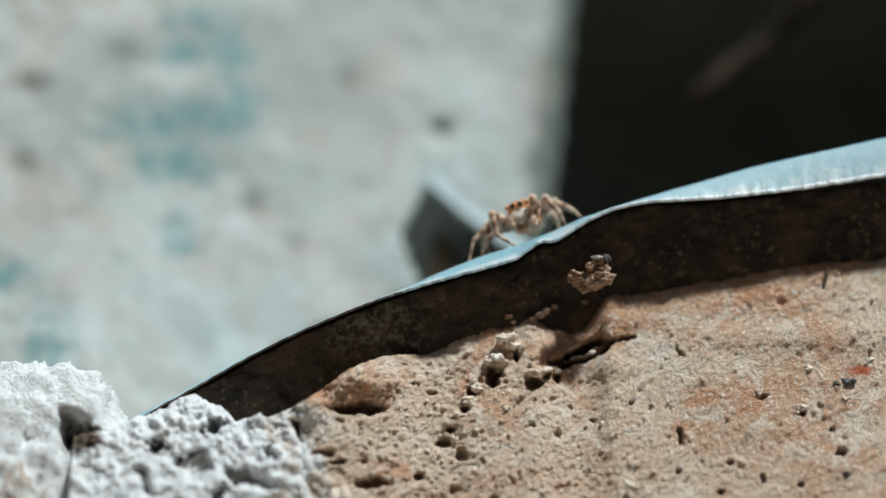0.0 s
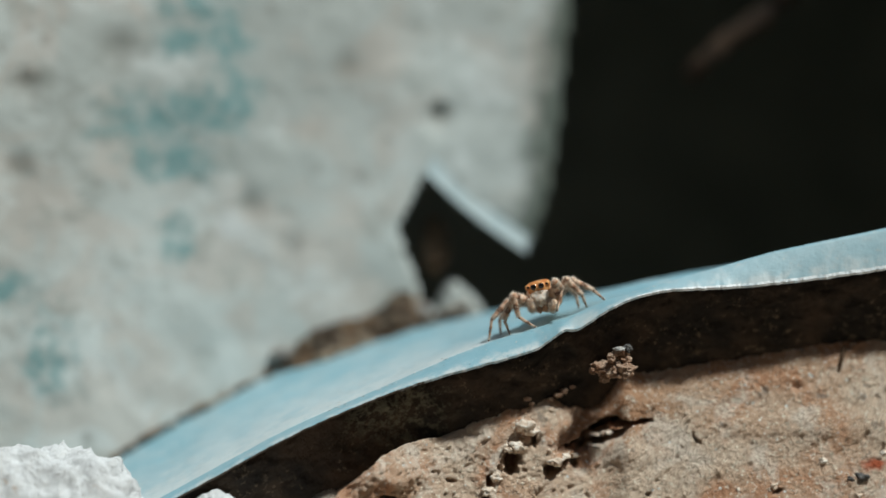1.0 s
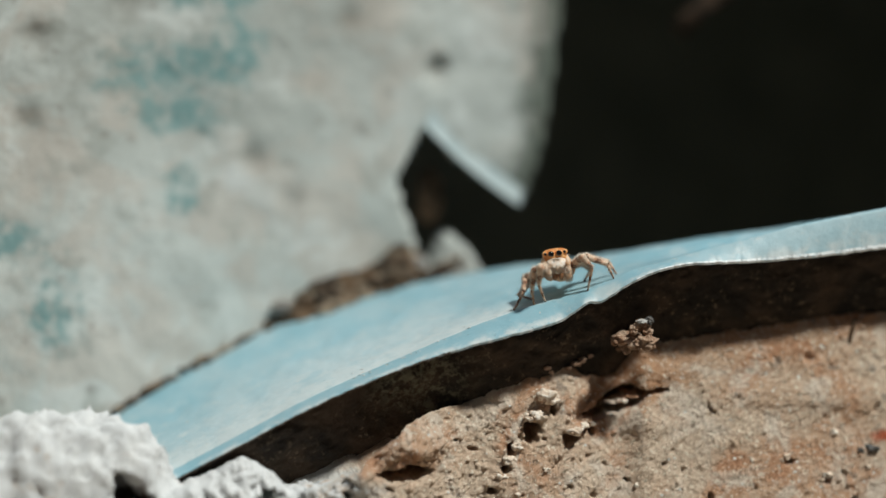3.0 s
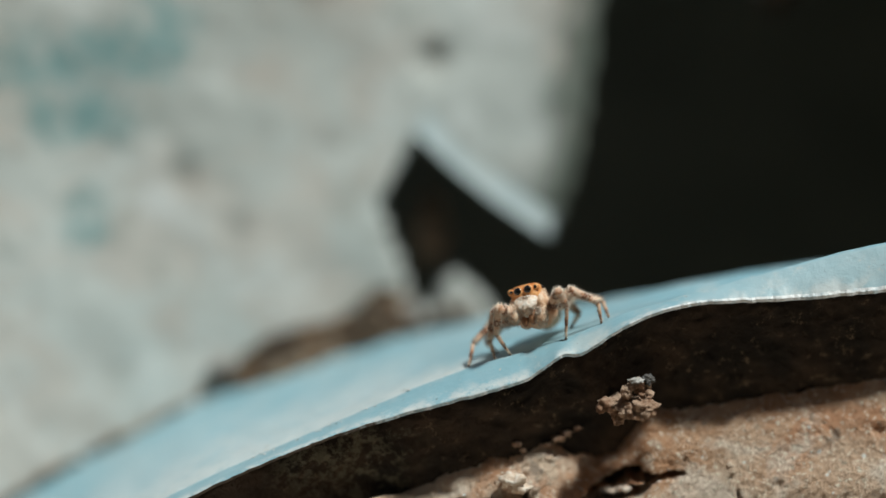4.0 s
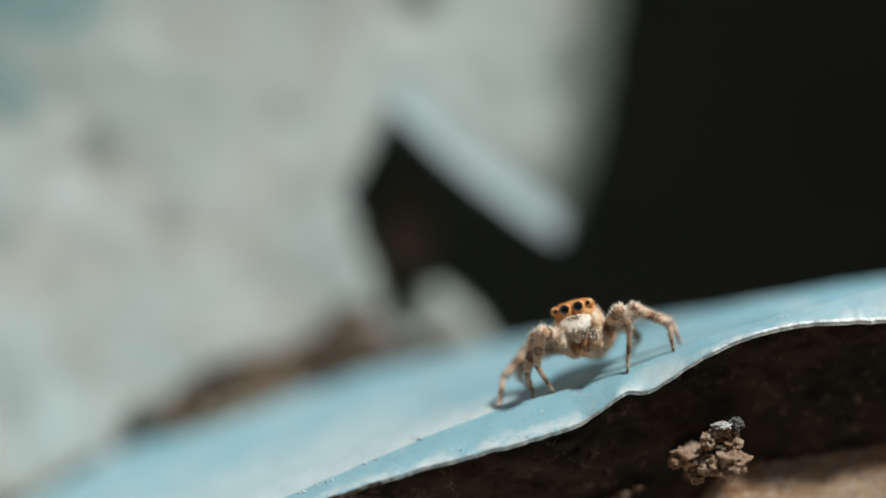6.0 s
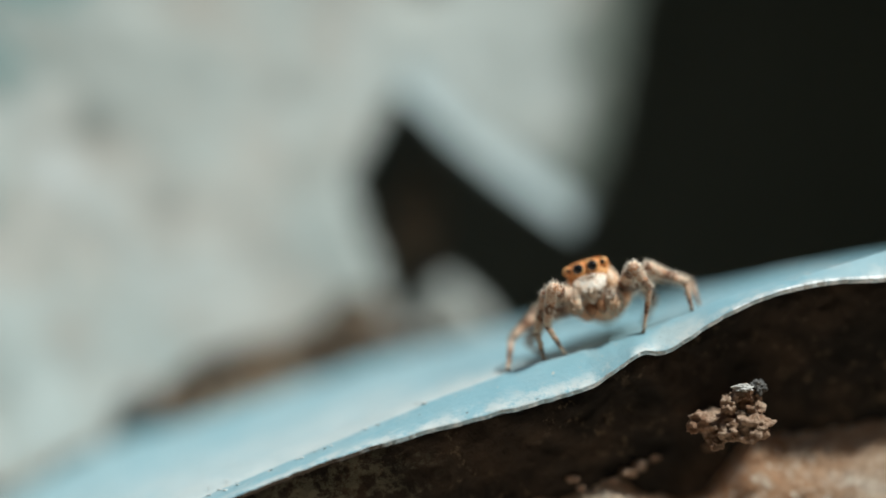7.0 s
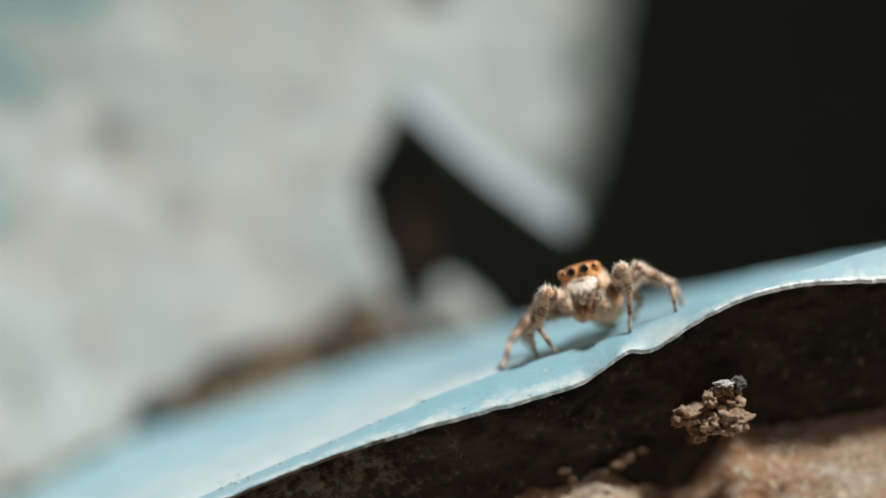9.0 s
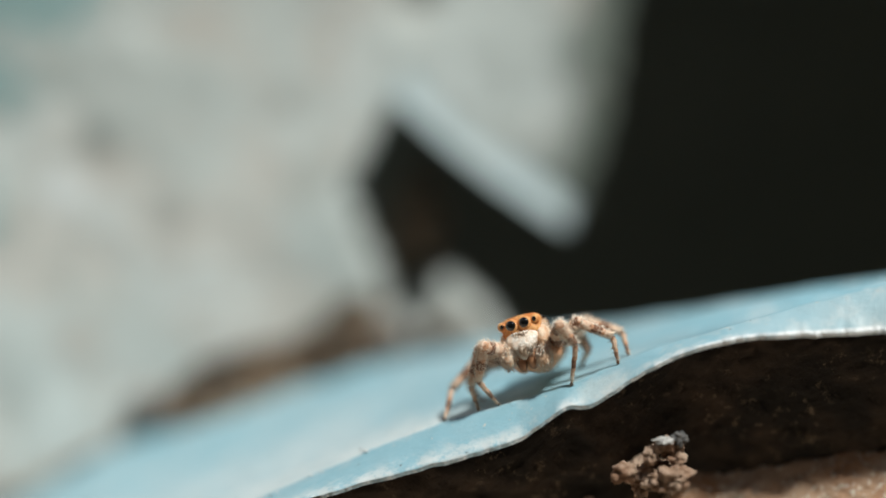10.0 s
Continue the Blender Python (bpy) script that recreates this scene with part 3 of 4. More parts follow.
def tube(points, radii, n=8):
    verts, faces = [], []
    for k, p in enumerate(points):
        p = Vector(p)
        d = (Vector(points[min(k + 1, len(points) - 1)]) - Vector(points[max(k - 1, 0)])).normalized()
        a = d.orthogonal().normalized()
        b = d.cross(a)
        verts += [tuple(p + radii[k] * (math.cos(6.2832 * i / n) * a + math.sin(6.2832 * i / n) * b)) for i in range(n)]
    for k in range(len(points) - 1):
        faces += [(k * n + i, k * n + (i + 1) % n, (k + 1) * n + (i + 1) % n, (k + 1) * n + i) for i in range(n)]
    return verts, faces + [tuple(range(n))[::-1], tuple(range(len(verts) - n, len(verts)))]


build_grains()

# crumb of brick and mortar that sticks out below the notch
def build_crumb():
    root = tagged(mesh("brick_crumb", *blob((5.0, 0.3, -4.3), (1.5, 1.9, 0.8), 5, 0.5, 0.5, 5, 0.12), CRUMB), "small tan crumb of brick stuck below the sheet", "brick crumb")
    for k, (c, r, m) in enumerate([((3.45, -0.75, -4.25), (0.78, 0.9, 0.55), CRUMB), ((3.0, -0.4, -4.5), (0.35, 0.5, 0.4), CRUMB), ((6.35, -0.8, -4.55), (1.05, 1.1, 0.75), CRUMB), ((5.35, -0.6, -4.75), (0.75, 0.9, 0.55), CRUMB),
                                   ((5.0, -0.5, -3.35), (0.48, 0.6, 0.5), CRUMB), ((5.35, -0.3, -2.85), (0.4, 0.5, 0.35), CRUMB), ((6.6, -0.2, -3.55), (0.5, 0.6, 0.4), CRUMB), ((4.35, -0.1, -5.6), (0.4, 0.6, 0.35), CRUMB),
                                   ((5.75, -0.65, -2.3), (0.52, 0.45, 0.2), CHIP), ((6.7, -0.1, -2.35), (0.45, 0.5, 0.4), DARK_GRIT), ((5.95, -0.1, -2.65), (0.5, 0.6, 0.4), CRUMB), ((6.3, 0.3, -3.1), (0.6, 0.7, 0.5), CRUMB)]):
        ob = mesh("fragment", *blob((c[0], c[1] - 0.7, c[2] + 0.42), r, k + 60, 0.6, 0.55, 4, 0.10), m, root)
        if m != CRUMB:
            tagged(ob, "white chip of mortar" if m == CHIP else "dark grey grit")


CHIP = plain_material("white_mortar_chip", (0.42, 0.40, 0.37), (0.68, 0.66, 0.63), 1.2, 0.85, 0.3)
build_crumb()

# pale mortar and the white rock beside the brick
def billow(x, y, z, n=4):
    total, amp = 0.0, 1.0
    for _ in range(n):
        total += amp * (1 - 2 * abs(noise.noise((x, y, z))))
        x, y, z, amp = 2.1 * x + 3.1, 2.1 * y + 1.3, 2.1 * z - 5.2, amp * 0.5
    return total


def build_rock():
    c, radii = Vector((-54.6, -5.0, -31.6)), (12.4, 4.0, 18.7)
    v, f = blob((0, 0, 0), (1, 1, 1), 11, 0.0, 0.9, 6)
    out = []
    for p in v:
        d = Vector(p).normalized()
        # blocky, with a flat top
        d = d * (abs(d.x) ** 3 + abs(d.y) ** 3 + abs(d.z) ** 3) ** (-1 / 3)
        d *= 1 + 0.045 * fbm(d.x * 1.4 + 5, d.y * 1.4, d.z * 1.4, 3)
        p = c + Vector((d.x * radii[0], d.y * radii[1] + 5.0 * d.z, d.z * radii[2]))
        wx, wz = p.x + 1.4 * fbm(p.x * 0.4, p.z * 0.4, 3.0, 4), p.z + 1.4 * fbm(p.x * 0.4, p.z * 0.4, 7.0, 4)
        a, b = 0.75 * (wx + 48.1) - 0.66 * (wz + 20.8), 0.66 * (wx + 48.1) + 0.75 * (wz + 20.8)
        hole = math.exp(-(((a / 2.7) ** 2 + (b / 1.25) ** 2) ** 2)) if d.y < 0 else 0
        pit = max(0.0, noise.noise((p.x * 0.7, p.y * 0.7, p.z * 0.7)) - 0.42)
        lump = 0.85 * (billow(p.x * 0.3, p.y * 0.3, p.z * 0.3, 6) - 0.5) + 0.4 * fbm(p.x * 1.0, p.y * 1.0, p.z * 1.0, 4, 0.65) + 0.6 * cell_bumps(p.x + 0.6 * p.y, p.z + 0.4 * p.y, 0.8, 2.7, 0.7) - 4.0 * pit
        out.append(tuple(p + d.normalized() * lump + Vector((0, 5.5 * hole, 0))))
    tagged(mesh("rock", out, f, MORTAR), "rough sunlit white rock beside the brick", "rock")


crust_top = smooth_curve([(-50, -21), (-44, -19.4), (-41.8, -18.5), (-38.4, -17.1), (-36.6, -16.2), (-34.8, -16.9), (-33, -18.0), (-32, -19.0), (-30.5, -18.8), (-28.1, -18.9), (-26.6, -18.6), (-25.6, -20.6), (-22.8, -22.6), (-20, -25.5), (-17, -30)])
CRUST_PITS = [(-36.2, -23.8, 1.7, 0.9), (-31.4, -25.4, 1.3, 1.0), (-34.2, -19.6, 0.9, 0.6), (-33.6, -27.2, 0.9, 0.8), (-28.6, -22.9, 0.7, 0.5), (-40.0, -22.0, 0.8, 0.5)]


def build_crust():
    xs = np.linspace(-48.6, -17.5, 300)
    verts = []
    for x in xs:
        top = crust_top(x) + 0.35 * fbm(x * 0.7, 2.0, 7.0, 4)
        col = []
        for z in np.concatenate([np.linspace(-UP, -31, 8), np.linspace(-30.7, top, 130)]):
            h = z - top
            y = brick_plane(z) - 0.5 + 0.34 * min(0, z + 20) + 1.6 * math.exp(h / 0.8)
            y -= 0.7 * (billow(x * 0.26, z * 0.26, 3.0, 6) - 0.4) + 0.4 * fbm(x * 0.9, z * 0.9, 1.0, 4, 0.65) + 0.9 * cell_bumps(x, z, 0.9, 5.5, 0.7) + 0.5 * cell_bumps(x, z, 1.8, 4.5, 0.6)
            wx, wz = x + 0.9 * fbm(x * 0.6, z * 0.6, 3.0, 4), z + 0.9 * fbm(x * 0.6, z * 0.6, 7.0, 4)
            for cx, cz, rx, rz in CRUST_PITS:
                q = math.hypot((wx - cx) / rx, (wz - cz) / rz)
                if q < 2:
                    y += 4.2 * math.exp(-(q**4))
            pit = noise.noise((x * 0.5, z * 0.6, 6.6))
            if pit > 0.42:
                y += 6 * (pit - 0.42)
            y += 2.0 * max(0.0, (x + 27.0 + 5 * fbm(x * 0.25, z * 0.25, 2.2, 4) - 0.35 * (z + 22)) / 4)
            col.append((x, y, z))
        ye = col[-1][1]
        for u in (0.3, 0.65, 1.0):
            col.append((x, ye + 5 * u, top - 0.9 * u + 0.3 * fbm(x * 0.6, u * 3, 1.0, 3)))
        col.append((x, ye + 5, -UP))
        verts += col
    nv = len(verts) // len(xs)
    faces = grid_faces(len(xs), nv) + [tuple(range(nv))[::-1], tuple(range((len(xs) - 1) * nv, len(xs) * nv))]
    ob = tagged(mesh("mortar_crust", verts, faces, MORTAR), "crumbly white mortar crust on the end of the brick", "mortar")
    rng = random.Random(12)
    for k in range(46):
        z = rng.uniform(-29, -18.5)
        x = -26.0 - 0.25 * (z + 22) + rng.uniform(-3.5, 3.5)
        r = rng.uniform(0.3, 1.0) * (1.0 if k < 20 else 0.6)
        y = min(brick_face(x, z), brick_plane(z) - 0.3) - 0.1 * r
        mesh("clump", *blob((x, y, z), (r * 1.1, r * 0.8, r * 0.9), 200 + k, 0.7, 0.6, 3, 0.1), MORTAR, ob)


build_rock()
build_crust()

# ---- concrete wall behind ----
EDGE = [(-110, -UP), (6, -UP), (-2.5, -9), (-4.0, -4.5), (-5.6, -1.8), (-8.0, 0.3), (-9.2, -1.0), (-10.2, -3.0), (-11.8, -2.5), (-12.8, 1.1), (-14.4, 4.8), (-14.3, 7.4), (-11.5, 12.6), (-8.4, 9.6), (-5.6, 7.4), (-0.2, 3.7),
        (0.6, 4.6), (1.9, 7.8), (2.8, 11.5), (3.5, 15.5), (4.0, 20), (4.7, 26), (5.5, 33), (7.0, 46), (-110, 46)]


def wall_y(x, z):
    return 34.8 + 0.161 * x + 0.16 * z


def inside(x, z, poly):
    hit = False
    for (ax, az), (bx, bz) in zip(poly, poly[1:] + poly[:1]):
        if (az > z) != (bz > z) and x < ax + (z - az) * (bx - ax) / (bz - az):
            hit = not hit
    return hit


def build_wall():
    step = 0.6
    xs, zs = np.arange(-110, 10, step), np.arange(-UP, 46.1, step)
    index, verts = {}, []

    def corner(i, j):
        if (i, j) not in index:
            x, z = xs[i] + 0.2 * noise.noise((i * 0.7, j * 0.7, 1)), zs[j] + 0.2 * noise.noise((i * 0.7, j * 0.7, 5))
            dent = 0.3 * fbm(x * 0.09, z * 0.09, 3.3, 4)
            for (cx, cz), r, d in DENTS:
                dent += d * math.exp(-((x - cx) ** 2 + (z - cz) ** 2) / r**2)
            index[i, j] = len(verts)
            verts.append((x, wall_y(x, z) + dent, z))
        return index[i, j]

    cells = {(i, j) for i in range(len(xs) - 1) for j in range(len(zs) - 1) if inside(xs[i] + step / 2, zs[j] + step / 2, EDGE)}
    faces = [(corner(i, j), corner(i + 1, j), corner(i + 1, j + 1), corner(i, j + 1)) for i, j in sorted(cells)]
    n = len(verts)
    verts += [(x, y + 4.5, z) for x, y, z in verts]
    rim = []
    for i, j in sorted(cells):
        for di, dj, a, b in ((0, -1, (i, j), (i + 1, j)), (1, 0, (i + 1, j), (i + 1, j + 1)), (0, 1, (i + 1, j + 1), (i, j + 1)), (-1, 0, (i, j + 1), (i, j))):
            if (i + di, j + dj) not in cells:
                rim.append((index[b], index[a], n + index[a], n + index[b]))
    back = [(n + d, n + c, n + b, n + a) for a, b, c, d in faces]
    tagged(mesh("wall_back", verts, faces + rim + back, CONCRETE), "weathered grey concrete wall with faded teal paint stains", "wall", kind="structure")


build_wall()


def box(x0, x1, y0, y1, z0, z1):
    v = [(x, y, z) for x in (x0, x1) for y in (y0, y1) for z in (z0, z1)]
    return v, [(0, 1, 3, 2), (4, 6, 7, 5), (0, 4, 5, 1), (2, 3, 7, 6), (0, 2, 6, 4), (1, 5, 7, 3)]


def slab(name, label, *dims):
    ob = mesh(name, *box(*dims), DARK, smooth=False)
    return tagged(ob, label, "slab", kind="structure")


# added slabs that keep the gap black; roof and side are out of view
slab("wall_cavity_roof", "added unseen slab that keeps sun out of the gap", 6.6, 170, 50, 150, 46.5, 62)
slab("wall_cavity_end", "added dark end that closes the gap behind the wall", -115, 170, 150.5, 158, -UP, 62)
slab("wall_cavity_side", "added unseen dark side that closes the gap", 125, 132, 20, 150, -UP, 46)

# bevel along the broken edge of the wall, its sky-lit pale blue painted in
def build_bevel():
    verts, faces, n = [], [], 26
    for i in range(n):
        s = i / (n - 1)
        x, z = -11.5 + 11.3 * s, 12.6 - 8.9 * s - 0.5 * math.sin(math.pi * s)
        w = 2.4 - 0.6 * s
        for j in range(7):
            u = j / 6
            px, pz = x + 0.35 * w * u, z + 0.95 * w * u
            out = 0.6 * (1 - u) ** 1.4 + 0.08
            verts.append((px, wall_y(px, pz) - out + 0.1 * fbm(px, pz, 1.0, 2), pz))
    faces = grid_faces(n, 7)
    m = len(verts)
    verts += [(x + 0.2, y + 0.5, z - 0.35) for x, y, z in verts]
    faces += [(m + d, m + c, m + b, m + a) for a, b, c, d in faces]
    loop = [i * 7 for i in range(n)] + [(n - 1) * 7 + j for j in range(1, 7)] + [i * 7 + 6 for i in range(n - 2, -1, -1)] + [j for j in range(5, 0, -1)]
    faces += [(a, b, m + b, m + a) for a, b in zip(loop, loop[1:] + loop[:1])]
    tagged(mesh("metal_strip", verts, faces, BEVEL), "narrow light blue sky-lit bevel on the wall's broken edge", "metal strip")


build_bevel()

# soil along the foot of the wall
def build_soil():
    rng = random.Random(5)
    pieces = []
    height = smooth_curve([(-62, 0.6), (-40, 0.9), (-27.5, 1.3), (-26.2, 1.7), (-25, 2.4), (-23.6, 3.0), (-21, 2.6), (-18, 2.4), (-16.5, 2.8), (-15, 3.8), (-13.6, 3.5), (-12.6, 2.0), (-11.5, 0.4), (-6, 0.2)])
    for k in range(900):
        x = rng.uniform(-62, -7) if k < 200 else rng.uniform(-27, -12)
        h = max(0.3, height(x))
        r = rng.uniform(0.3, 1.05) * (0.42 + 0.16 * h)
        u = rng.random() ** 1.3
        z = back_z(x) - 0.3 + h * u
        y = wall_y(x, z) - 0.25 - rng.uniform(0, 0.9) * h * (1 - u)
        pieces.append(blob((x, y, z), (r * 1.2, r, r * 0.8), k, 0.5, 0.8, 2))
    tagged(mesh("soil", *joined(pieces), SOIL), "loose brown soil along the foot of the wall", "soil", kind="stuff")


build_soil()
for at, size, seed in (((-12.4, 31.8, -2.6), (1.2, 1.0, 1.0), 31), ((-28.0, 28.4, -7.0), (1.1, 0.9, 0.7), 33)):
    tagged(mesh("stone", *blob(at, size, seed, 0.4), STONE), "small pale stone lying at the wall", "stone")
tagged(mesh("soil_clod", *blob((-10.1, 37.2, 4.2), (1.25, 1.2, 2.9), 32, 0.6, 0.5), CLOD), "brown clod of soil wedged in the broken wall", "clod")

# twig in the dark gap
twig = [(19.0 + 17 * s, 42 + 0.6 * math.sin(5 * s), 22.6 + 15 * s + 0.5 * math.sin(9 * s)) for s in np.linspace(0, 1, 12)]
tagged(mesh("twig", *tube(twig, [1.2 + 0.2 * math.sin(3 * i) for i in range(12)], 10), TWIG), "thin dry brown twig in the dark gap", "twig")

# ---- ground ----
def build_ground():
    r = [0, 60, 120, 200, 320, 500, 900, 2000, 6000, 30000, 300000, 3000000]
    n = 48
    verts = [(0, 0, -UP)] + [(q * math.cos(6.2832 * i / n), q * math.sin(6.2832 * i / n), -UP + (1.2 * fbm(q * math.cos(6.2832 * i / n) * 0.02, q * math.sin(6.2832 * i / n) * 0.02, 0, 3) if 200 < q < 5000 else 0)) for q in r[1:] for i in range(n)]
    faces = [(0, 1 + i, 1 + (i + 1) % n) for i in range(n)]
    for k in range(len(r) - 2):
        faces += [(1 + k * n + i, 1 + (k + 1) * n + i, 1 + (k + 1) * n + (i + 1) % n, 1 + k * n + (i + 1) % n) for i in range(n)]
    tagged(mesh("ground", verts, faces, GROUND), "pale ground out of view that bounces light up", "ground", kind="structure")


build_ground()

# plain walls added out of view, behind and beside the camera, to block low sky light
for name, dims in (("wall_yard_south", (-1300, 1300, -1000, -900, -UP, 1500)), ("wall_yard_west", (-1300, -1200, -899, 1200, -UP, 1500)), ("wall_yard_east", (1200, 1300, -899, 1200, -UP, 1500))):
    tagged(mesh(name, *box(*dims), BLOCKER, smooth=False), "plain added wall out of view that blocks low sky", "wall", kind="structure")

# ---- spider ----
HAIR = plain_material("pale_hair", (0.84, 0.66, 0.50), (0.95, 0.86, 0.74), 2.0, 0.6)
CREAM = plain_material("cream_face_fur", (0.88, 0.70, 0.54), (0.95, 0.87, 0.77), 1.8, 0.7, 0.12)
TUFT = plain_material("tan_face_fur", (0.70, 0.42, 0.24), (0.88, 0.68, 0.50), 2.2, 0.75, 0.15)
FUR = plain_material("tan_fur", (0.58, 0.32, 0.17), (0.80, 0.58, 0.40), 1.6, 0.75, 0.15)
FACE = plain_material("orange_fur", (0.62, 0.20, 0.045), (0.84, 0.43, 0.16), 1.6, 0.65, 0.1)
BELLY = plain_material("pinkish_tan_skin", (0.80, 0.38, 0.19), (0.90, 0.58, 0.38), 1.4, 0.55, 0.08)
BROWN = plain_material("brown_cuticle", (0.10, 0.05, 0.025), (0.22, 0.11, 0.06), 2.0, 0.45, 0.05)
JAW = plain_material("tan_brown_cuticle", (0.26, 0.11, 0.05), (0.44, 0.22, 0.11), 2.0, 0.45, 0.05)
EYE = plain_material("black_eye", (0.004, 0.004, 0.004), (0.008, 0.007, 0.006), 3.0, 0.10, 0.0, 1.0)


def leg_material():
    k = Mat("banded_leg_fur", 0.75)
    base = k.mix(k.ramp(k.noise(1.6, 5, 0.65), 0.38, 0.62), (0.60, 0.31, 0.17), (0.90, 0.72, 0.56))
    wave = k.math("SINE", k.math("ADD", k.math("MULTIPLY", k.axis(2), 4.6), k.math("MULTIPLY", k.noise(1.1, 3), 5.0)), 0)
    base = k.mix(k.math("MULTIPLY", k.ramp(wave, 0.3, 0.65), 0.9), base, (0.17, 0.065, 0.03))
    return k.done(base, k.noise(5.0, 4), 0.1)


LEG = leg_material()


def ball(centre, radii, rough=0.0, seed=0, sub=3):
    return blob(centre, radii, seed, rough, 0.8, sub)


def fuzz(count, surface, length, thick, seed, lay=0.5):
    """Many fine hairs: slim three-sided spikes. surface(rng) gives a place, its normal and the way the hair lies."""
    rng = random.Random(seed)
    verts, faces = [], []
    for _ in range(count):
        p, nrm, along = surface(rng)
        tip = (nrm * (1 - lay) + along * lay + Vector((rng.uniform(-1, 1), rng.uniform(-1, 1), rng.uniform(-1, 1))) * 0.35).normalized()
        h = length * rng.uniform(0.5, 1.3)
        a = tip.orthogonal().normalized() * thick
        b = tip.cross(a)
        n = len(verts)
        verts += [tuple(p + a), tuple(p - 0.5 * a + 0.87 * b), tuple(p - 0.5 * a - 0.87 * b), tuple(p + tip * h)]
        faces += [(n, n + 1, n + 3), (n + 1, n + 2, n + 3), (n + 2, n, n + 3)]
    return verts, faces


def on_ball(centre, radii, keep, along=(0, 0, -1)):
    def surface(rng):
        while True:
            d = Vector((rng.gauss(0, 1), rng.gauss(0, 1), rng.gauss(0, 1))).normalized()
            if keep(d):
                break
        p = Vector(centre) + Vector((d.x * radii[0], d.y * radii[1], d.z * radii[2])) * 0.98
        nrm = Vector((d.x / radii[0], d.y / radii[1], d.z / radii[2])).normalized()
        return p, nrm, Vector(along)

    return surface


def part(name, geo, material, parent, label="", smooth=True):
    ob = mesh(name, *geo, material, parent, smooth, place=False)
    return tagged(ob, label)


# body frame: origin between the front eyes, -y ahead, z up
def loft(rows, n=28, power=2.6):
    """A closed form through level rounded sections: z, half width, front y, back y."""
    verts, faces = [], []
    for z, w, y0, y1 in rows:
        cy, ry = 0.5 * (y0 + y1), 0.5 * (y1 - y0)
        for i in range(n):
            c, q = math.cos(6.2832 * i / n), math.sin(6.2832 * i / n)
            bend = 1 + 0.03 * noise.noise((c * 2, q * 2, z * 2))
            verts.append((w * bend * math.copysign(abs(c) ** (2 / power), c), cy + ry * bend * math.copysign(abs(q) ** (2 / power), q), z))
    for k in range(len(rows) - 1):
        faces += [(k * n + i, k * n + (i + 1) % n, (k + 1) * n + (i + 1) % n, (k + 1) * n + i) for i in range(n)]
    return verts, faces + [tuple(range(n))[::-1], tuple(range(len(verts) - n, len(verts)))]


spider = new("jumping_spider")
tagged(spider, "tan furry jumping spider with orange face on the blue sheet", "spider")
body = part("head", joined([ball((0, 1.9, -0.75), (1.36, 1.7, 0.95), 0.05, 1, 4), loft([(-1.75, 0.45, 0.35, 1.6), (-1.5, 0.78, 0.2, 2.2), (-1.0, 1.05, 0.18, 2.7), (-0.5, 1.2, 0.2, 3.0), (0.0, 1.24, 0.3, 3.0), (0.3, 1.1, 0.45, 2.7), (0.45, 0.8, 0.7, 2.3)])]), FUR, spider, "tan furry head and thorax")
part("forehead", loft([(-0.7, 0.98, 0.06, 0.8), (-0.4, 1.16, 0.03, 1.0), (-0.1, 1.22, 0.05, 1.3), (0.2, 1.22, 0.14, 1.5), (0.42, 1.14, 0.24, 1.5), (0.56, 0.92, 0.46, 1.4), (0.62, 0.4, 0.7, 1.2)]), FACE, body, "orange forehead")
for sx in (-1, 1):
    part("main_eye", ball((0.41 * sx, 0.02, 0.03), (0.33, 0.22, 0.33)), EYE, body, "large glossy black eye")
    part("eye_rim", ball((0.41 * sx, 0.08, 0.03), (0.41, 0.22, 0.41)), FACE, body)
    part("side_eye", ball((1.02 * sx, 0.22, 0.12), (0.19, 0.18, 0.19)), EYE, body, "small glossy black eye")
    part("side_eye_rim", ball((1.05 * sx, 0.27, 0.13), (0.28, 0.2, 0.28)), FACE, body)
    part("rear_eye", ball((1.17 * sx, 1.35, 0.26), (0.13, 0.15, 0.13)), EYE, body, "small glossy black eye")
    part("jaw", ball((0.33 * sx, 0.28, -1.7), (0.33, 0.36, 0.66), 0.05, 5), JAW, body, "brown jaw")
for sx in (-1, 1):
    part("cheek", ball((1.1 * sx, 1.1, -0.9), (0.46, 0.95, 0.75), 0.08, 9 + sx), TUFT, body, "pale furry cheek")
part("muzzle", loft([(-1.8, 0.22, -0.05, 0.9), (-1.5, 0.5, -0.32, 0.9), (-1.1, 0.86, -0.42, 1.0), (-0.75, 1.02, -0.24, 1.0), (-0.55, 1.0, -0.06, 1.0), (-0.3, 0.92, 0.1, 1.0)]), CREAM, body, "cream furry muzzle")


def beard(rng):
    z = rng.uniform(-1.6, -0.4)
    x = rng.uniform(-1, 1) * (0.95 - 0.45 * max(0, -0.8 - z))
    return Vector((x, -0.36 + 0.35 * abs(z + 1.2) + 0.5 * x * x, z)), Vector((0.5 * x, -0.75, 0.25)), Vector((-0.35 * x, -0.25, -1))


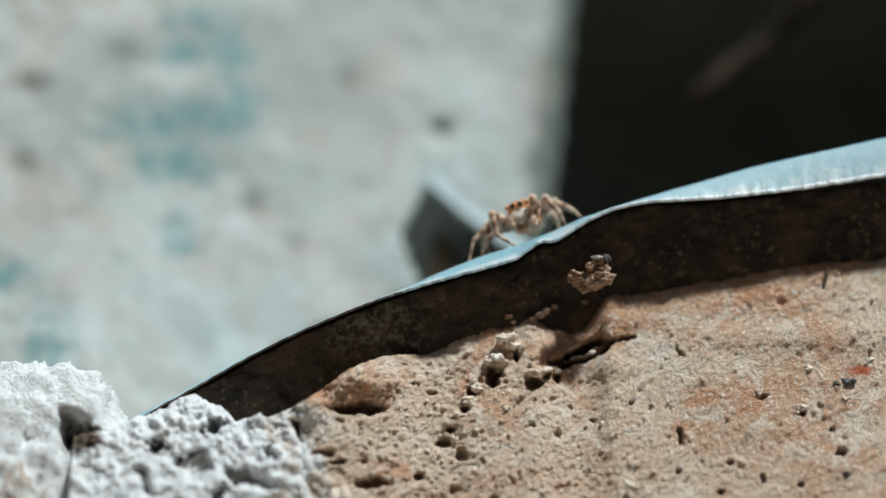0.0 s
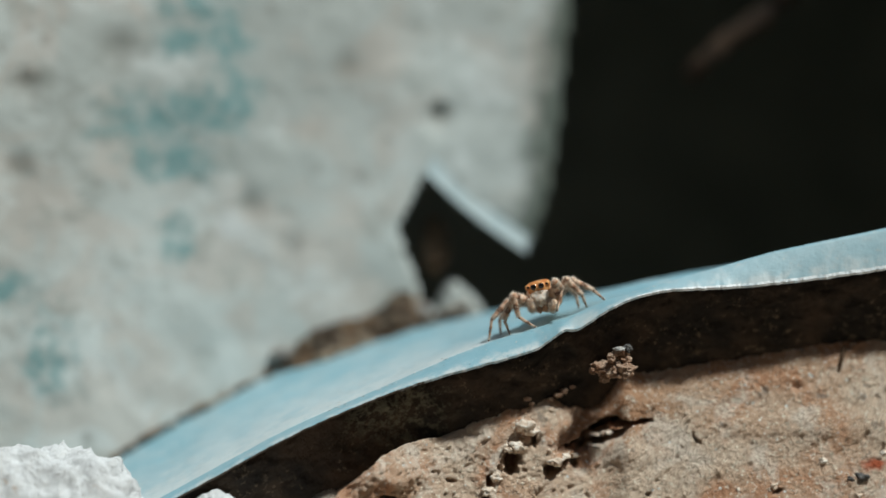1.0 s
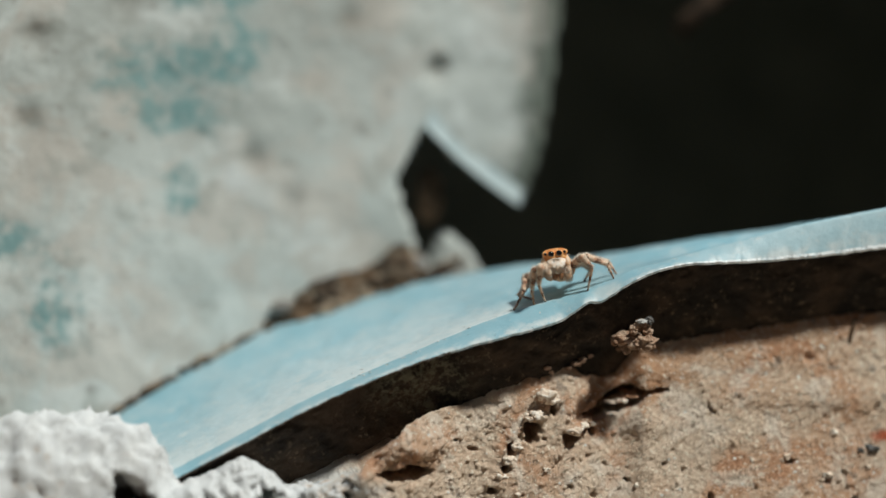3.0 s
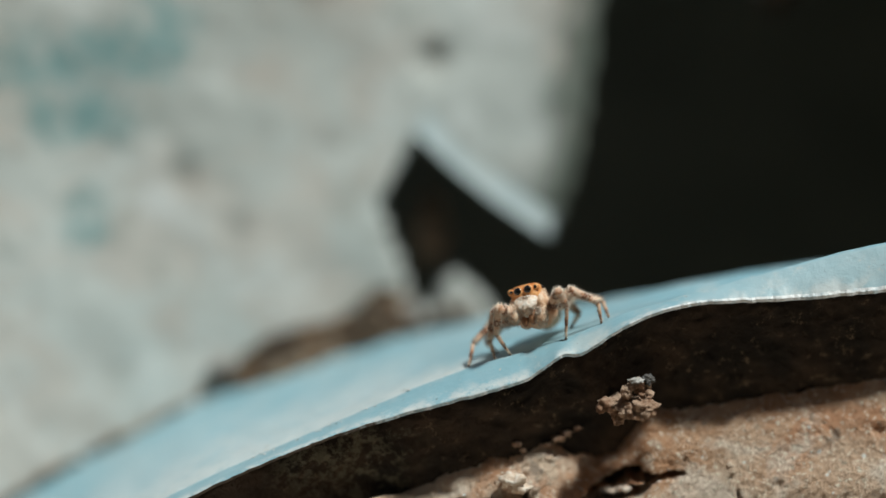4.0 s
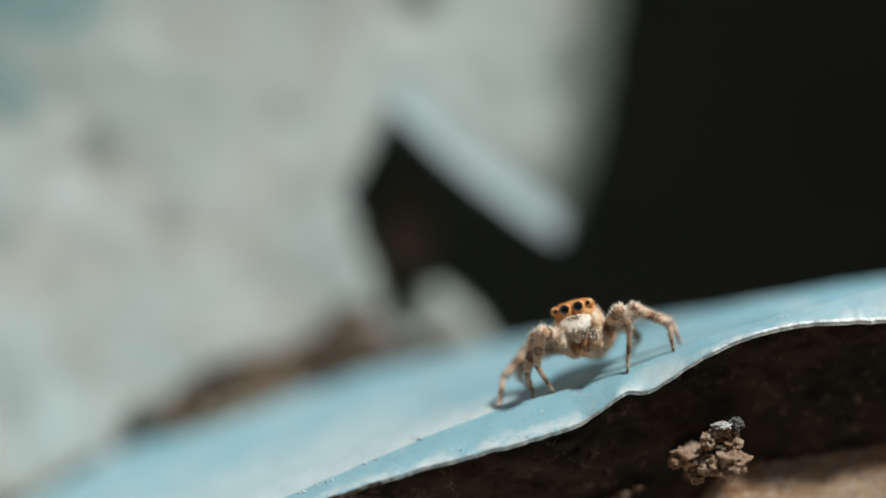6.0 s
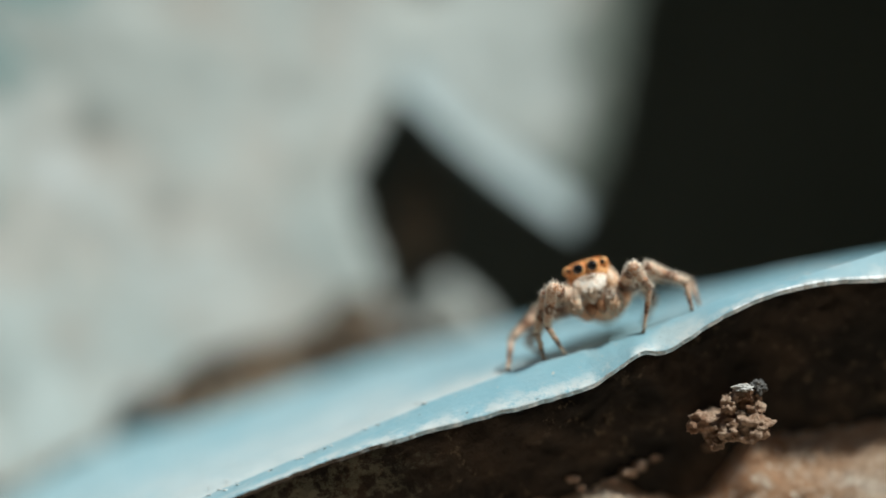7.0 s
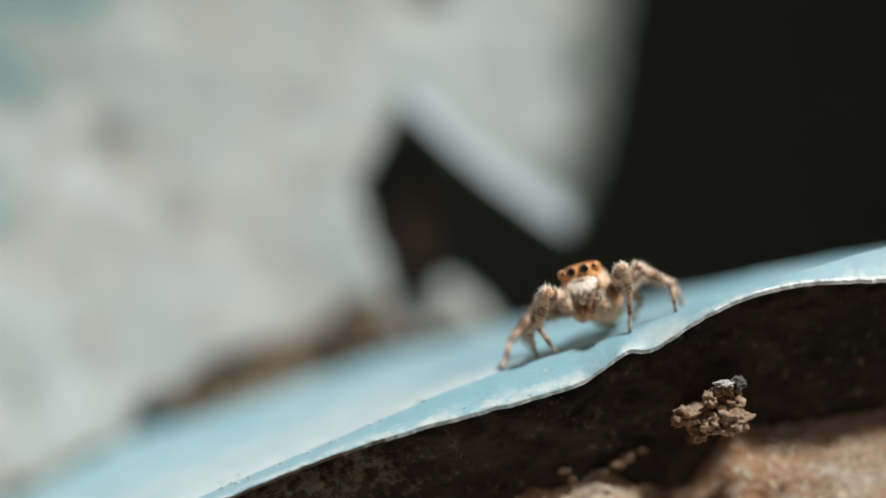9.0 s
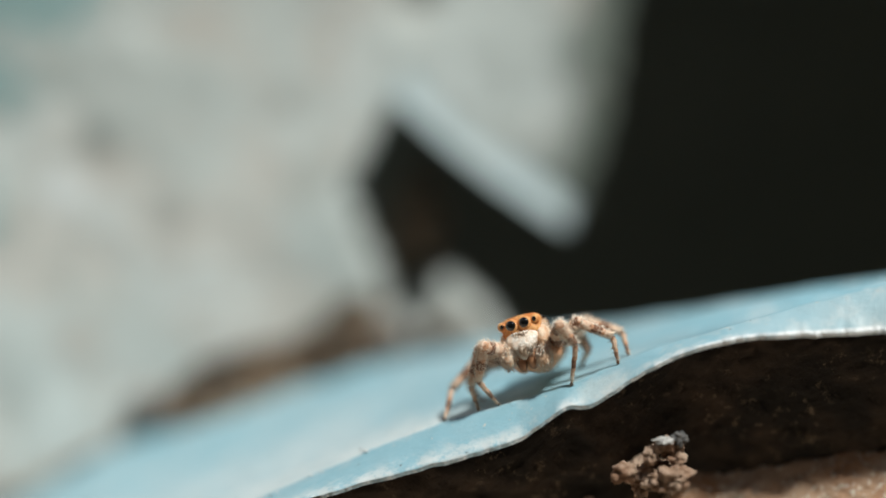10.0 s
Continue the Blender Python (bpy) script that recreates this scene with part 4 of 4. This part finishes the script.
part("beard", fuzz(420, beard, 0.30, 0.03, 11, 0.86), CREAM, body, "long pale drooping face hair")
part("face_hair", fuzz(90, beard, 0.34, 0.03, 31, 0.86), TUFT, body, "tan drooping face hair")
part("cheek_hair", fuzz(420, on_ball((0, 1.3, -0.6), (1.28, 1.3, 0.9), lambda d: abs(d.x) > 0.6), 0.42, 0.035, 12, 0.5), HAIR, body, "pale cheek hair")
part("crown_hair", fuzz(200, on_ball((0, 1.2, -0.05), (1.25, 1.1, 0.58), lambda d: d.z > 0.3), 0.18, 0.02, 13, 0.4), FACE, body)
part("bristle", fuzz(9, on_ball((0, 0.9, 0.0), (1.1, 0.7, 0.5), lambda d: d.z > 0.6), 0.55, 0.014, 14, 0.0), BROWN, body, "thin dark bristles")
abdomen = part("abdomen", ball((0, 4.2, -1.05), (1.2, 1.6, 1.0), 0.06, 7, 4), FUR, body, "tan furry abdomen")
part("abdomen_hair", fuzz(500, on_ball((0, 4.2, -1.05), (1.2, 1.6, 1.0), lambda d: d.z > -0.4, (0, 1, 0)), 0.5, 0.03, 15, 0.6), HAIR, abdomen)
part("underside", joined([ball((0.4, 1.6, -1.8), (1.15, 1.3, 0.58), 0.12, 8, 4), ball((1.2, 1.7, -1.55), (0.75, 0.9, 0.56), 0.12, 18, 3), ball((-0.7, 1.6, -1.75), (0.6, 0.7, 0.5), 0.12, 28, 3)]), BELLY, body, "smooth pinkish tan underside")


def feeler(sx):
    w, back, up = (0.95, 0.0, 0.4) if sx < 0 else (1.0, 0.3, 0.0)
    p = part("feeler", joined([tube([(0.7 * sx, 1.0 + back, -1.2 + up), (1.15 * sx * w, 0.5 + back, -1.3 + up), (1.2 * sx * w, 0.05 + back, -1.65 + up), (1.0 * sx * w, back - 0.2, -2.1 + up), (0.85 * sx * w, back - 0.2, -2.35 + up)], [0.24, 0.38, 0.44, 0.38, 0.16], 12)]), TUFT, body, "pale hairy feeler")
    part("feeler_hair", fuzz(420, on_ball((1.1 * sx * w, back, -1.8 + up), (0.46, 0.5, 0.6), lambda d: True, (-0.4 * sx, -0.3, -1)), 0.36, 0.024, 20 + sx, 0.75), CREAM, p)


feeler(-1), feeler(1)

for ob in (body, *body.children_recursive):
    ob.data.transform(Matrix.Scale(1.03, 4))
    for v in ob.data.vertices:
        # a long face: stretched below the eyes
        if v.co.z < -0.0004:
            v.co.z = -0.0004 + (v.co.z + 0.0004) * 1.2

# side, hip in the body frame, then knee, ankle and foot before and after it draws itself up, and when it steps
LEGS = [
    (-1, (-1.0, 1.3, -1.5), (-4.85, 1.8, 3.2), (-4.15, 1.6, 1.6), (-2.75, 1.75), (-5.04, 0.5, 3.45), (-4.63, 1.18, 1.39), (-4.08, 1.85), (2.05, 2.45)),
    (-1, (-1.0, 1.25, -1.5), (-5.9, 2.4, 2.8), (-5.85, 2.3, 0.9), (-5.4, 2.3), (-5.31, 1.5, 2.98), (-5.52, 1.62, 0.80), (-5.3, 1.75), (1.7, 2.4)),
    (-1, (-1.0, 1.8, -1.5), (-6.6, 3.2, 2.4), (-7.35, 2.7, 0.8), (-7.6, 2.6), (-5.32, 5.0, 1.55), (-6.33, 3.6, -0.05), (-7.35, 2.2), (1.7, 2.4)),
    (-1, (-0.9, 2.4, -1.5), (-5.6, 5.0, 1.9), (-6.0, 5.0, 0.4), (-6.1, 5.0), (-4.7, 5.0, 1.4), (-5.0, 5.0, 0.1), (-5.05, 4.6), (1.7, 2.4)),
    (1, (1.35, 1.9, -1.6), (-0.75, 1.6, 4.45), (-0.75, 1.0, 3.0), (-0.6, 0.8), (-0.36, 0.5, 4.83), (0.0, 0.75, 3.43), (0.27, 1.0), (1.15, 1.5)),
    (1, (1.3, 2.1, -1.6), (0.5, 2.4, 4.75), (1.85, 2.2, 3.3), (2.75, 2.6), (0.74, 2.0, 4.59), (2.33, 1.62, 3.46), (3.07, 1.25), (1.7, 2.4)),
    (1, (1.2, 2.4, -1.6), (1.3, 3.2, 4.7), (3.3, 2.9, 3.7), (4.6, 2.5), (0.98, 4.5, 3.86), (2.81, 3.68, 3.17), (3.7, 2.85), (2.05, 2.45)),
    (1, (0.9, 2.4, -1.5), (1.0, 5.0, 4.1), (1.8, 5.0, 2.9), (2.2, 5.0), (0.4, 5.0, 3.2), (0.77, 5.0, 2.2), (0.8, 5.2), (1.7, 2.4)),
]
LIFT = 1.25  # the raised forefoot over the sheet, before it is set down
# seconds, then the place between the eyes and its turn: yaw, pitch, roll
BODY = [
    (0.0, -2.52, 2.0, 4.30, -16, -4, -17), (0.5, -2.47, 2.0, 4.06, -16, -4, -16), (1.0, -2.59, 2.0, 4.23, -16, -5, -15), (1.5, -2.48, 2.0, 4.45, -20, 0, -15), (2.0, -2.95, 2.0, 4.80, -22, -14, -12),
    (2.5, -2.95, 2.0, 4.90, -16, -20, -17), (2.7, -3.28, 2.0, 4.68, -6, -14, -8), (3.8, -3.08, 2.0, 4.60, -16, -18, -18), (4.0, -3.13, 2.0, 4.63, -18, -19, -17), (4.5, -3.24, 2.0, 4.66, -22, -20, -17), (5.0, -3.08, 2.0, 4.54, -20, -20, -16), (5.5, -3.07, 2.0, 4.50, -18, -20, -18), (5.7, -3.10, 2.0, 4.63, -18, -20, -18),
    (6.8, -3.07, 2.0, 4.62, -10, -17, -18), (7.0, -3.04, 2.0, 4.51, -12, -18, -18), (7.5, -3.04, 2.0, 4.49, -18, -21, -18), (8.0, -2.96, 2.0, 4.49, -20, -21, -17), (8.5, -2.78, 2.0, 4.55, -20, -21, -17), (9.0, -2.87, 2.0, 4.53, -20, -20, -18), (9.5, -2.90, 2.0, 4.40, -18, -20, -18), (10.0, -2.94, 2.0, 4.42, -13, -17, -18),
]


def sheet_z(x, y):
    fy, ry, ky = front_y(x), ridge_y(x), back_y(x)
    return sheet_point(x, (y - fy) / (ry - fy) if y < ry else 1 + (y - ry) / (ky - ry))[2]


def body_pose(t):
    ts = [b[0] for b in BODY]
    v = [float(np.interp(t, ts, [b[k] for b in BODY])) for k in range(1, 7)]
    return pose(v[0], v[1], v[2], v[4], v[5], v[3])


def targets(leg, t):
    """Hip, wished knee, wished ankle and foot in mm."""
    side, hip, k0, a0, f0, k1, a1, f1, (start, end) = leg
    s = min(1.0, max(0.0, (t - start) / (end - start)))
    s = s * s * (3 - 2 * s)
    x, y = f0[0] + (f1[0] - f0[0]) * s, f0[1] + (f1[1] - f0[1]) * s
    lift = LIFT * (1 - s) if start < 1.5 else 0.5 * math.sin(math.pi * s) * math.hypot(f1[0] - f0[0], f1[1] - f0[1])
    return body_pose(t) @ Vector(hip), Vector(k0).lerp(Vector(k1), s), Vector(a0).lerp(Vector(a1), s), Vector((x, y, sheet_z(x, y) + 0.08 + lift))


def lengths(leg):
    """Rigid lengths of thigh, shin and foot that reach in all stances."""
    h, k, a, f = targets(leg, 5.0)
    ls = [(k - h).length, (a - k).length, (f - a).length]
    for t in np.arange(0, 10.01, 0.25):
        h, k, a, f = targets(leg, t)
        need = (f - (h + (k - h).normalized() * ls[0])).length / (ls[1] + ls[2])
        if need > 0.995:
            ls[1], ls[2] = ls[1] * need * 1.006, ls[2] * need * 1.006
    return ls


def chain(leg, t, ls):
    h, k, a, f = targets(leg, t)
    knee = h + (k - h).normalized() * ls[0]
    d = f - knee
    reach = min(d.length, (ls[1] + ls[2]) * 0.999)
    m = (ls[1] ** 2 - ls[2] ** 2 + reach**2) / (2 * reach)
    b = math.sqrt(max(ls[1] ** 2 - m * m, 0))
    e = d.normalized()
    bend = a - knee + Vector((leg[0] * 0.1, 0, 0.05))
    bend = (bend - e * bend.dot(e)).normalized()
    ankle = knee + e * m + bend * b
    return [h, knee, ankle, ankle + (f - ankle).normalized() * ls[2]]


def along(a, b, lean=Vector((0.3, -1, 0.2))):
    """The pose with z from a to b, in metres."""
    z = (b - a).normalized()
    x = lean.cross(z).normalized()
    m = Matrix((x, z.cross(x), z)).transposed().to_4x4()
    return Matrix.Translation(Vector((a.x, a.y, a.z)) * 0.001) @ m


def limb(name, length, r0, r1, parent, seed, hairs, hair_length):
    n = 11
    pts = [(0.025 * math.sin(seed + 2 * i), 0.025 * math.cos(seed * 2 + 1.7 * i), length * i / (n - 1)) for i in range(n)]
    rad = [(r0 + (r1 - r0) * i / (n - 1)) * (1 + 0.14 * math.sin(math.pi * i / (n - 1)) + 0.05 * math.sin(1.9 * i + seed)) * (0.72 if i in (0, n - 1) else 1) for i in range(n)]
    ob = part(name, tube(pts, rad, 12), LEG, parent)

    def surface(rng):
        s, a = rng.random(), rng.uniform(0, 6.2832)
        d = Vector((math.cos(a), math.sin(a), 0))
        r = r0 + (r1 - r0) * s
        return d * r + Vector((0, 0, length * s)), d, Vector((0, 0, 1))

    part("leg_hair", fuzz(hairs, surface, hair_length, 0.017, seed, 0.5), HAIR, ob, "pale leg hair")
    part("leg_bristle", fuzz(6, surface, hair_length * 2.2, 0.014, seed + 7, 0.2), BROWN, ob, "thin dark bristles")
    return ob


LEG_SETS = []
for k, leg in enumerate(LEGS):
    ls = lengths(leg)
    obs = [limb("thigh", ls[0], 0.34, 0.40, spider, 40 + k, 520, 0.32), limb("shin", ls[1], 0.31, 0.19, spider, 60 + k, 380, 0.27), limb("foot", ls[2], 0.16, 0.075, spider, 80 + k, 170, 0.15)]
    part("joint", ball((0, 0, ls[0]), (0.35, 0.35, 0.36), 0.12, 70 + k), LEG, obs[0])
    part("joint_hair", fuzz(120, on_ball((0, 0, ls[0]), (0.35, 0.35, 0.36), lambda d: True, (0, 0, 1)), 0.24, 0.02, 75 + k, 0.4), HAIR, obs[0])
    part("claw_tuft", ball((0, 0, ls[2] - 0.06), (0.10, 0.10, 0.13), 0.2, 90 + k, 2), BROWN, obs[2], "dark brown claw tuft")
    LEG_SETS.append((leg, ls, obs))


def motions():
    spider.location = mm(0, 0, 0)
    times = [0, 0.25, 0.5, 0.75, 1, 1.1, 1.2, 1.3, 1.4, 1.5, 1.6, 1.7, 1.8, 1.9, 2.0, 2.1, 2.2, 2.3, 2.4, 2.5, 2.6, 2.7, 3.2, 3.8, 4, 4.5, 5, 5.5, 5.7, 6.2, 6.8, 7, 7.5, 8, 8.5, 9, 9.5, 10]
    rows = []
    for t in times:
        m = body_pose(t)
        rows.append((t, Matrix.Translation(m.translation * 0.001) @ m.to_3x3().to_4x4()))
    walk(body, rows)
    for leg, ls, obs in LEG_SETS:
        pts = [(t, chain(leg, t, ls)) for t in times]
        for i, ob in enumerate(obs):
            walk(ob, [(t, along(p[i], p[i + 1])) for t, p in pts])


motions()
